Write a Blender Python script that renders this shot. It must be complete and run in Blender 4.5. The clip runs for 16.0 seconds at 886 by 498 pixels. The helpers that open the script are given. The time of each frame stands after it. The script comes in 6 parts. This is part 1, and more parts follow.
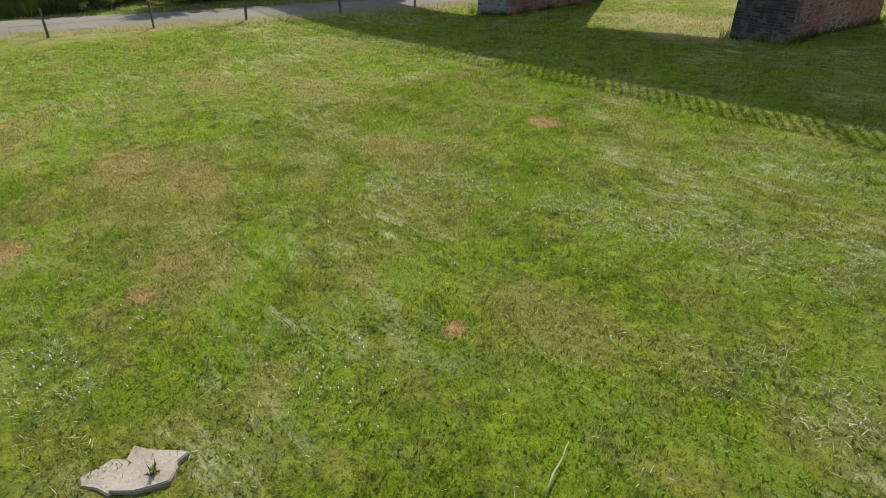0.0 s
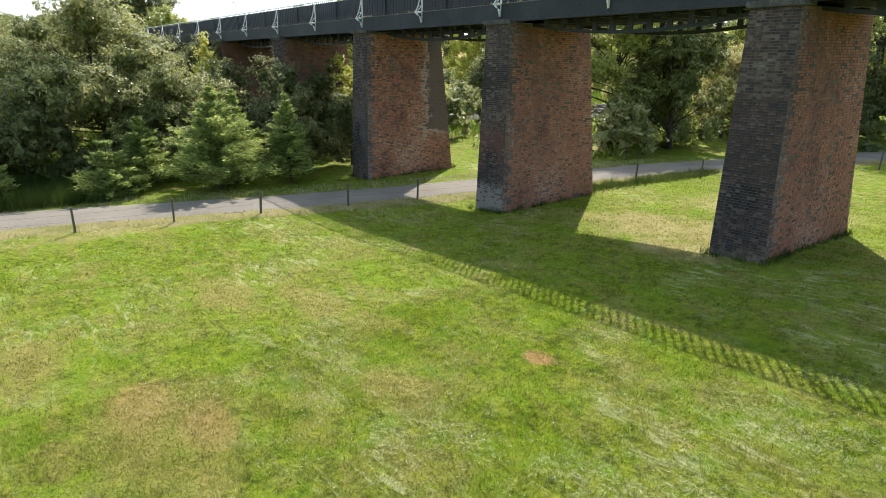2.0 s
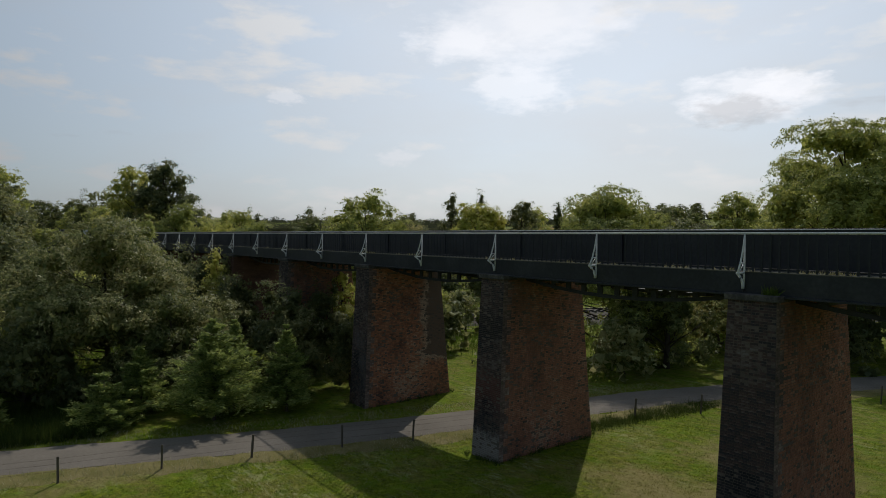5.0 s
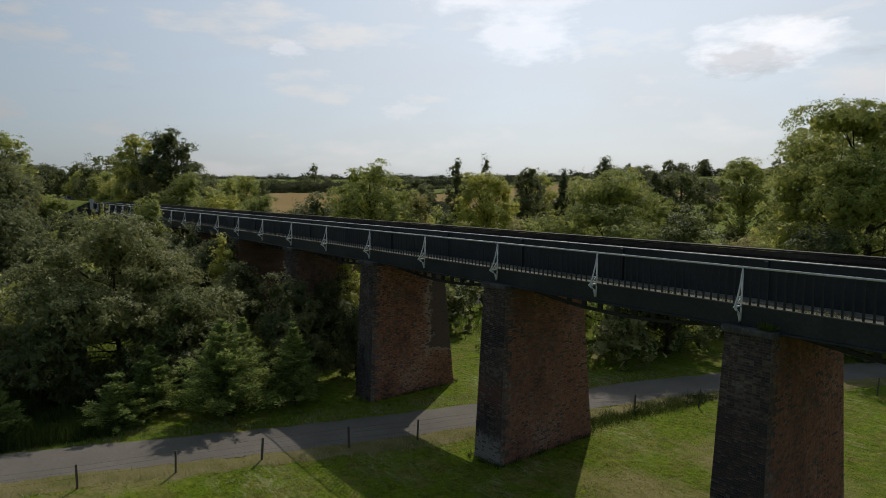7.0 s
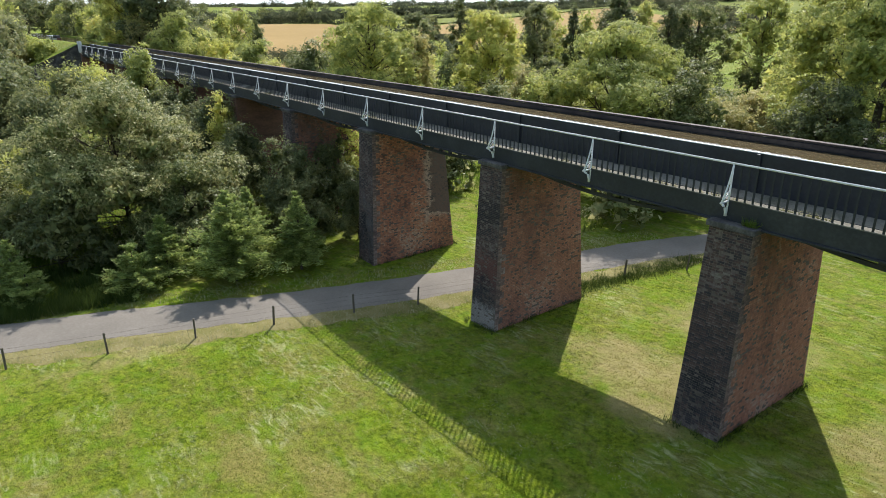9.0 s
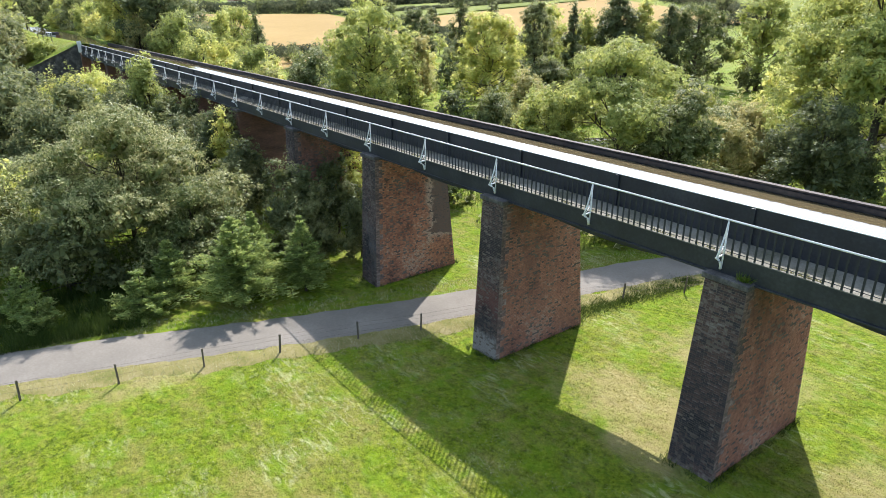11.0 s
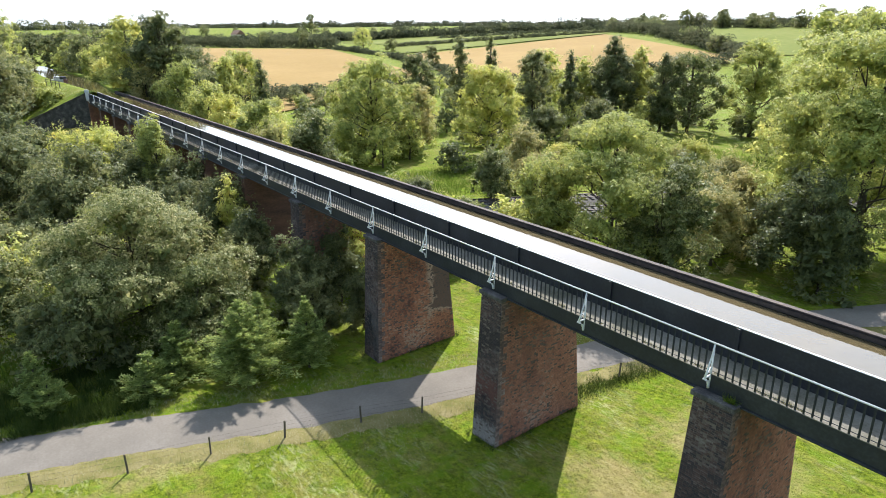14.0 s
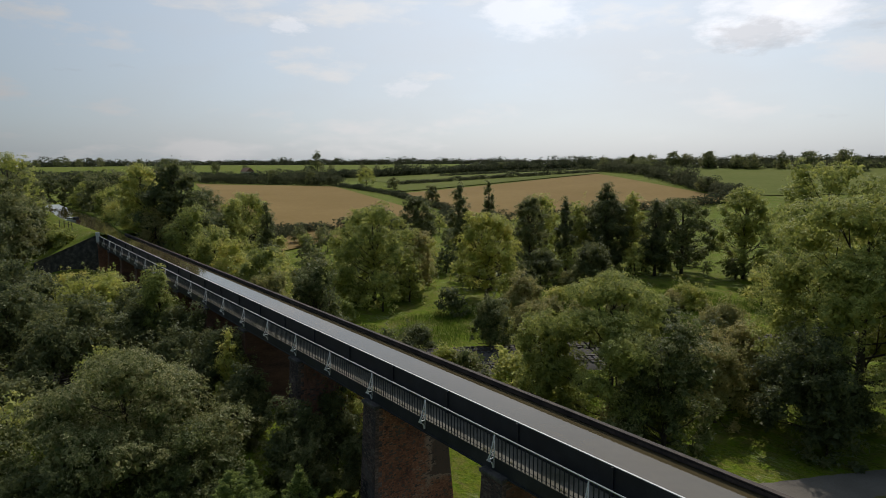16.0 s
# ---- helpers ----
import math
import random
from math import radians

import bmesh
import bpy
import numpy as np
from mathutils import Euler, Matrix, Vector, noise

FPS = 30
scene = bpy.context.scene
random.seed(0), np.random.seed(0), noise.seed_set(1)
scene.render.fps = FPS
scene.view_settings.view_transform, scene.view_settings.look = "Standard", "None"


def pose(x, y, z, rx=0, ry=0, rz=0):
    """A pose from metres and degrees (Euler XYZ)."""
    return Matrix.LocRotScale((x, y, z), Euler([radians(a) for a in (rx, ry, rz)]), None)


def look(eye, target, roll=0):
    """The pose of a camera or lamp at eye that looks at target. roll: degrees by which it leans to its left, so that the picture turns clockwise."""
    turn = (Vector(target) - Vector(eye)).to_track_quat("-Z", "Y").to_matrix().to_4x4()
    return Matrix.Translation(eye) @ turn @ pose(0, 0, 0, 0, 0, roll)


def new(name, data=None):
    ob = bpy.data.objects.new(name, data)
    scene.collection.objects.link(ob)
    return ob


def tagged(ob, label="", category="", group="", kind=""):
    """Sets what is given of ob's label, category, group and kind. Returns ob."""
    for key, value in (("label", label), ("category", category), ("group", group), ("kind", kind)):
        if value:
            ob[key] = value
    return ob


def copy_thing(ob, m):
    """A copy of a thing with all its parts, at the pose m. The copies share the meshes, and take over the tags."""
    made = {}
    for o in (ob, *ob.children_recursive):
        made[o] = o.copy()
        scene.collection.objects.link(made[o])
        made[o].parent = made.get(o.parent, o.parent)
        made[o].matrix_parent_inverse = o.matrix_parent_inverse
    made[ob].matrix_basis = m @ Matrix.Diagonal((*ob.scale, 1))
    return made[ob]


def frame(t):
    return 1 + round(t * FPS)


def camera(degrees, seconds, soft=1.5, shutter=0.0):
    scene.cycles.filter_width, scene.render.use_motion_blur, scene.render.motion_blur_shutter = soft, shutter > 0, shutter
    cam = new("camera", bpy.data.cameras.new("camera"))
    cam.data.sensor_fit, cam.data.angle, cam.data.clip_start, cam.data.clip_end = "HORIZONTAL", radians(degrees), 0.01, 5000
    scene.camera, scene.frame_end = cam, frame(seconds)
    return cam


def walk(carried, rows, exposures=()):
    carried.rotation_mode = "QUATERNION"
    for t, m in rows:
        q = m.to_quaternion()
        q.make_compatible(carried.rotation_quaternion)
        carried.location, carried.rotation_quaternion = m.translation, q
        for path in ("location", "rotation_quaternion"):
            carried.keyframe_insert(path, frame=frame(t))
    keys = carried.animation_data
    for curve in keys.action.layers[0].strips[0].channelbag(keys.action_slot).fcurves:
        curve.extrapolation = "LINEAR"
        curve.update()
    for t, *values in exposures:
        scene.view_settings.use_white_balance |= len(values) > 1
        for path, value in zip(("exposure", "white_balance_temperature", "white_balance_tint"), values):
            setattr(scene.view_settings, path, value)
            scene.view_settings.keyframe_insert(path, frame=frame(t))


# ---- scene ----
cam = camera(70.5, 16.0, soft=0.9)
PATH = [
    (0, (8.829, -17.933, 3.987), (7.449, -16.868, 3.006), -1.0),
    (0.5, (8.81, -17.889, 4.522), (7.395, -16.795, 3.628), -1.0),
    (1, (8.802, -17.888, 5.068), (7.354, -16.765, 4.266), -0.8),
    (1.5, (8.766, -17.893, 5.6), (7.288, -16.741, 4.901), -0.6),
    (2, (8.736, -17.878, 6.131), (7.228, -16.702, 5.545), -0.5),
    (2.5, (8.691, -17.867, 6.655), (7.161, -16.668, 6.184), -0.4),
    (3, (8.698, -17.807, 7.169), (7.148, -16.594, 6.816), -0.2),
    (3.5, (8.876, -17.734, 7.662), (7.305, -16.52, 7.416), 0.1),
    (4, (8.635, -17.752, 8.202), (7.07, -16.523, 8.011), 0.1),
    (4.5, (8.633, -17.62, 8.742), (7.056, -16.394, 8.64), 0.3),
    (4.7, (8.7, -17.559, 8.855), (7.119, -16.335, 8.81), 0.2),
    (6.8, (8.893, -17.561, 11.261), (7.304, -16.352, 11.138), 0.1),
    (7, (8.931, -17.52, 11.381), (7.345, -16.315, 11.191), -0.1),
    (7.5, (9.15, -17.327, 11.686), (7.572, -16.15, 11.329), -0.4),
    (8, (9.215, -17.239, 12.091), (7.663, -16.092, 11.565), -0.5),
    (10.3, (9.046, -17.234, 14.648), (7.554, -16.125, 13.912), -0.6),
    (10.5, (9.026, -17.251, 14.807), (7.533, -16.141, 14.073), -0.6),
    (11, (8.993, -17.26, 15.244), (7.501, -16.15, 14.51), -0.6),
    (11.5, (9.018, -17.311, 15.863), (7.527, -16.199, 15.127), -0.5),
    (12, (9.016, -17.329, 16.387), (7.525, -16.217, 15.651), -0.5),
    (12.5, (8.918, -17.311, 16.857), (7.427, -16.199, 16.121), -0.5),
    (13, (8.949, -17.327, 17.411), (7.458, -16.216, 16.675), -0.6),
    (13.5, (8.932, -17.306, 17.959), (7.433, -16.188, 17.25), -0.6),
    (14, (8.951, -17.244, 18.431), (7.437, -16.115, 17.776), -0.6),
    (14.5, (8.973, -17.238, 19.0), (7.444, -16.096, 18.4), -0.5),
    (15, (8.999, -17.239, 19.574), (7.449, -16.08, 19.069), -0.6),
    (15.5, (9.002, -17.203, 20.104), (7.426, -16.022, 19.761), -0.5),
    (16, (8.993, -17.231, 20.553), (7.406, -16.041, 20.295), -0.4),
]
EXPOSURE = [(0.0, 0.4, 6500, 10.0), (0.5, 0.55, 6500, 10.0), (1.0, 0.74, 6500, 10.0), (1.6, 0.76, 6500, 10.0), (2.2, 1.02, 6500, 10.0), (2.7, 0.74, 6500, 10.0), (3.1, -0.1, 6500, 10.0), (3.5, -0.87, 6500, 10.0), (4.1, -1.13, 6500, 10.0), (4.7, -1.22, 6500, 10.0), (6.8, -1.22, 6500, 10.0), (7.3, -1.05, 6500, 10.0), (7.8, -0.68, 6452, 10.3), (8.2, -0.23, 6388, 10.7), (10.3, 1.07, 6050, 13.0), (12.8, 1.07, 6050, 13.0), (13.5, 1.02, 6050, 13.0), (14.0, 0.88, 6182, 12.3), (14.5, 0.48, 6315, 11.6), (15.0, -0.09, 6447, 10.9), (15.5, -0.82, 6500, 10.6), (16.0, -1.13, 6500, 10.6)]
walk(cam, [(t, look(eye, target, roll)) for t, eye, target, roll in PATH], EXPOSURE)

# ---------- light ----------
TO_SUN = Vector((-0.60, 0.75, 1.0)).normalized()
sun = new("sun", bpy.data.lights.new("sun", "SUN"))
sun.data.energy, sun.data.angle, sun.data.color = 5.0, radians(0.4), (1.0, 0.94, 0.84)
sun.matrix_world = look(TO_SUN * 100, (0, 0, 0))
tagged(sun, kind="structure")

world = bpy.data.worlds.new("sky")
scene.world = world
world.use_nodes = True
wn, wl = world.node_tree.nodes, world.node_tree.links
wn.clear()
sky = wn.new("ShaderNodeTexSky")
sky.sky_type, sky.sun_disc = "NISHITA", False
sky.sun_elevation = math.asin(TO_SUN.z)
sky.sun_rotation = math.atan2(TO_SUN.x, TO_SUN.y)
sky.air_density, sky.dust_density, sky.ozone_density = 1.0, 2.2, 1.0
wcoord = wn.new("ShaderNodeTexCoord")


def wmath(op, a, c):
    x = wn.new("ShaderNodeMath")
    x.operation = op
    for i, v in ((0, a), (1, c)):
        if isinstance(v, (int, float)):
            x.inputs[i].default_value = v
        else:
            wl.new(v, x.inputs[i])
    return x.outputs[0]


def wblend(fac, a, c, kind="MIX"):
    x = wn.new("ShaderNodeMixRGB")
    x.blend_type = kind
    for i, v in enumerate((fac, a, c)):
        if isinstance(v, (int, float)):
            x.inputs[i].default_value = v
        elif isinstance(v, tuple):
            x.inputs[i].default_value = (*v, 1)
        else:
            wl.new(v, x.inputs[i])
    return x.outputs[0]


def wclouds(scale, squash, lo, hi, shift):
    mp = wn.new("ShaderNodeMapping")
    mp.inputs["Scale"].default_value, mp.inputs["Location"].default_value = (1, 1, squash), shift
    t = wn.new("ShaderNodeTexNoise")
    t.inputs["Scale"].default_value, t.inputs["Detail"].default_value, t.inputs["Roughness"].default_value = scale, 8, 0.58
    r = wn.new("ShaderNodeValToRGB")
    r.color_ramp.elements[0].position, r.color_ramp.elements[1].position = lo, hi
    wl.new(wcoord.outputs["Generated"], mp.inputs["Vector"])
    wl.new(mp.outputs[0], t.inputs["Vector"])
    wl.new(t.outputs["Fac"], r.inputs[0])
    return r.outputs[0]


# hazy summer sky: the glow of thin haze towards the sun, veils of cirrus, a few small cumulus
wdot = wn.new("ShaderNodeVectorMath")
wdot.operation = "DOT_PRODUCT"
wdot.inputs[1].default_value = TO_SUN
wl.new(wcoord.outputs["Generated"], wdot.inputs[0])
sunward = wmath("MAXIMUM", wdot.outputs["Value"], 0.0)
wsep = wn.new("ShaderNodeSeparateXYZ")
wl.new(wcoord.outputs["Generated"], wsep.inputs[0])
# the haze is thickest low down, where the way through the air is longest
low = wmath("SUBTRACT", 1.14, wmath("MULTIPLY", wmath("MAXIMUM", wsep.outputs[2], 0.0), 1.0))
glow = wmath("MULTIPLY", wmath("POWER", wmath("MINIMUM", sunward, 0.84), 2.2), low)
pale = wn.new("ShaderNodeHueSaturation")
pale.inputs["Saturation"].default_value = 0.8
wl.new(sky.outputs[0], pale.inputs["Color"])
col = wblend(1.0, pale.outputs[0], (1.3, 2.25, 2.9), "ADD")
col = wblend(glow, col, (16.0, 17.6, 20.0), "ADD")
col = wblend(wmath("MULTIPLY", wclouds(2.0, 3.2, 0.46, 0.74, (0.3, 0.1, 0.0)), 0.42), col, wblend(glow, (3.5, 3.6, 3.8), (26.0, 26.0, 26.2), "ADD"))
col = wblend(wmath("MULTIPLY", wclouds(5.5, 3.4, 0.55, 0.66, (1.7, 0.4, 0.2)), 0.75), col, wblend(glow, (4.0, 4.0, 4.1), (33.0, 33.0, 33.0), "ADD"))
col = wblend(wmath("MULTIPLY", wclouds(4.2, 4.5, 0.66, 0.76, (0.9, 2.3, 0.6)), 0.5), col, wblend(glow, (2.6, 2.7, 3.0), (19.0, 19.2, 19.8), "ADD"))


def wheap(toward, wide, bright):
    """One cumulus heap in a part of the sky, ragged at its rim."""
    dt = wn.new("ShaderNodeVectorMath")
    dt.operation = "DISTANCE"
    dt.inputs[1].default_value = toward
    mp = wn.new("ShaderNodeMapping")
    mp.inputs["Scale"].default_value = (1, 1, 2.6)
    mp.inputs["Location"].default_value = (0, 0, -1.6 * toward[2])
    wl.new(wcoord.outputs["Generated"], mp.inputs["Vector"])
    wl.new(mp.outputs[0], dt.inputs[0])
    t = wn.new("ShaderNodeTexNoise")
    t.inputs["Scale"].default_value, t.inputs["Detail"].default_value, t.inputs["Roughness"].default_value = 2.2 / wide, 8, 0.6
    wl.new(mp.outputs[0], t.inputs["Vector"])
    body = wmath("SUBTRACT", wmath("ADD", wmath("MULTIPLY", t.outputs["Fac"], 1.5), 0.05), wmath("DIVIDE", dt.outputs["Value"], wide))
    r = wn.new("ShaderNodeValToRGB")
    r.color_ramp.elements[0].position, r.color_ramp.elements[1].position = 0.02, 0.42
    wl.new(body, r.inputs[0])
    return wmath("MULTIPLY", r.outputs[0], bright)


for toward, wide, bright, far_tone, near_tone in (((-0.431, 0.882, 0.192), 0.13, 0.65, 6.5, 38.0), ((-0.45, 0.873, 0.176), 0.085, 0.5, 3.0, 20.0), ((-0.40, 0.90, 0.205), 0.07, 0.6, 6.8, 38.0),
                                                 ((-0.828, 0.548, 0.122), 0.05, 0.45, 5.0, 34.0), ((-0.34, 0.932, 0.128), 0.05, 0.5, 4.4, 30.0), ((-0.698, 0.679, 0.227), 0.12, 0.5, 6.5, 38.0), ((-0.685, 0.66, 0.305), 0.20, 0.5, 6.5, 38.0), ((-0.62, 0.70, 0.33), 0.16, 0.45, 6.5, 38.0), ((-0.74, 0.60, 0.29), 0.10, 0.5, 6.5, 38.0), ((-0.896, 0.392, 0.208), 0.045, 0.5, 5.5, 36.0)):
    col = wblend(wheap(toward, wide, bright), col, wblend(glow, (far_tone, far_tone, far_tone * 1.06), (near_tone, near_tone * 1.01, near_tone * 1.05), "ADD"))
wbg = wn.new("ShaderNodeBackground")
wbg.inputs["Strength"].default_value = 0.080
wout = wn.new("ShaderNodeOutputWorld")
wl.new(col, wbg.inputs["Color"])
wl.new(wbg.outputs[0], wout.inputs["Surface"])


# ---------- materials ----------
def material(name, colours, scale=1.0, fine=12.0, rough=0.8, metal=0.0, bump=0.2, bump_scale=30.0, island=0.0,
             leaf=0.0, spec=0.3, stain=None, stretch=(1, 1, 1), per_object=0.0, span=0.4, per_tree=0.0):
    """A surface of two noises over a ramp of colours, fine relief, and per-piece variation."""
    m = bpy.data.materials.new(name)
    m.use_nodes = True
    n, l = m.node_tree.nodes, m.node_tree.links
    b = n["Principled BSDF"]
    b.inputs["Roughness"].default_value, b.inputs["Metallic"].default_value = rough, metal
    b.inputs["Specular IOR Level"].default_value = spec
    co = n.new("ShaderNodeTexCoord")
    mp = n.new("ShaderNodeMapping")
    mp.inputs["Scale"].default_value = stretch
    l.new(co.outputs["Object"], mp.inputs["Vector"])
    a = n.new("ShaderNodeTexNoise")
    a.inputs["Scale"].default_value, a.inputs["Detail"].default_value = scale, 5
    f = n.new("ShaderNodeTexNoise")
    f.inputs["Scale"].default_value, f.inputs["Detail"].default_value = fine, 4
    for t in (a, f):
        l.new(mp.outputs[0], t.inputs["Vector"])
    mixf = n.new("ShaderNodeMath")
    mixf.operation = "MULTIPLY_ADD"
    mixf.inputs[1].default_value = 0.35
    l.new(f.outputs["Fac"], mixf.inputs[0])
    half = n.new("ShaderNodeMath")
    half.operation = "MULTIPLY"
    half.inputs[1].default_value = 0.65
    l.new(a.outputs["Fac"], half.inputs[0])
    l.new(half.outputs[0], mixf.inputs[2])
    value = mixf.outputs[0]
    if island or per_object:
        src = n.new("ShaderNodeNewGeometry").outputs["Random Per Island"] if island else n.new("ShaderNodeObjectInfo").outputs["Random"]
        off = n.new("ShaderNodeMath")
        off.operation = "MULTIPLY_ADD"
        off.inputs[1].default_value = island or per_object
        l.new(src, off.inputs[0])
        sh = n.new("ShaderNodeMath")
        sh.operation = "SUBTRACT"
        sh.inputs[1].default_value = (island or per_object) / 2
        l.new(value, sh.inputs[0])
        l.new(sh.outputs[0], off.inputs[2])
        value = off.outputs[0]
    if per_tree:
        each = n.new("ShaderNodeMath")
        each.operation = "MULTIPLY_ADD"
        each.inputs[1].default_value = per_tree * span
        l.new(n.new("ShaderNodeObjectInfo").outputs["Random"], each.inputs[0])
        back = n.new("ShaderNodeMath")
        back.operation = "SUBTRACT"
        back.inputs[1].default_value = per_tree * span / 2
        l.new(value, back.inputs[0])
        l.new(back.outputs[0], each.inputs[2])
        value = each.outputs[0]
    ramp = n.new("ShaderNodeValToRGB")
    e = ramp.color_ramp.elements
    while len(e) < len(colours):
        e.new(0.5)
    for i, c in enumerate(colours):
        e[i].position = 0.5 - span / 2 + span * i / max(1, len(colours) - 1)
        e[i].color = (*c, 1)
    l.new(value, ramp.inputs[0])
    colour = ramp.outputs[0]
    if stain:
        # soot in tall drifts, and pale flaked or limed patches
        for sc, lo, hi, amount, tint, seed_at in stain:
            sm = n.new("ShaderNodeMapping")
            sm.inputs["Scale"].default_value, sm.inputs["Location"].default_value = (1, 1, 0.45), (seed_at, 0, seed_at)
            l.new(co.outputs["Object"], sm.inputs["Vector"])
            sn = n.new("ShaderNodeTexNoise")
            sn.inputs["Scale"].default_value, sn.inputs["Detail"].default_value, sn.inputs["Roughness"].default_value = sc, 7, 0.65
            l.new(sm.outputs[0], sn.inputs["Vector"])
            sr = n.new("ShaderNodeValToRGB")
            sr.color_ramp.elements[0].position, sr.color_ramp.elements[1].position = lo, hi
            l.new(sn.outputs["Fac"], sr.inputs[0])
            sf = n.new("ShaderNodeMath")
            sf.operation = "MULTIPLY"
            sf.inputs[1].default_value = amount
            l.new(sr.outputs[0], sf.inputs[0])
            sx = n.new("ShaderNodeMixRGB")
            sx.inputs[2].default_value = (*tint, 1)
            l.new(sf.outputs[0], sx.inputs[0])
            l.new(colour, sx.inputs[1])
            colour = sx.outputs[0]
    l.new(colour, b.inputs["Base Color"])
    if bump:
        t = n.new("ShaderNodeTexNoise")
        t.inputs["Scale"].default_value, t.inputs["Detail"].default_value = bump_scale, 3
        l.new(mp.outputs[0], t.inputs["Vector"])
        bp = n.new("ShaderNodeBump")
        bp.inputs["Strength"].default_value, bp.inputs["Distance"].default_value = bump, 0.03
        l.new(t.outputs["Fac"], bp.inputs["Height"])
        l.new(bp.outputs[0], b.inputs["Normal"])
    if leaf:
        tr = n.new("ShaderNodeBsdfTranslucent")
        hs = n.new("ShaderNodeHueSaturation")
        hs.inputs["Value"].default_value, hs.inputs["Hue"].default_value = 1.5, 0.485
        l.new(ramp.outputs[0], hs.inputs["Color"])
        l.new(hs.outputs[0], tr.inputs["Color"])
        mx = n.new("ShaderNodeMixShader")
        mx.inputs[0].default_value = leaf
        l.new(b.outputs[0], mx.inputs[1])
        l.new(tr.outputs[0], mx.inputs[2])
        l.new(mx.outputs[0], n["Material Output"].inputs["Surface"])
    return m


def foliage(name, colours, scale, fine, rough, island=0.26, leaf=0.41, per_tree=0.5, spec=0.22):
    """Leaves that let some light through, a little greyer than fresh grass."""
    soft = [(r * 1.40, g * 1.21, b * 1.30) for r, g, b in colours]
    return material(name, soft, scale, fine, rough, bump=0, island=island, leaf=leaf, spec=spec, per_tree=per_tree)


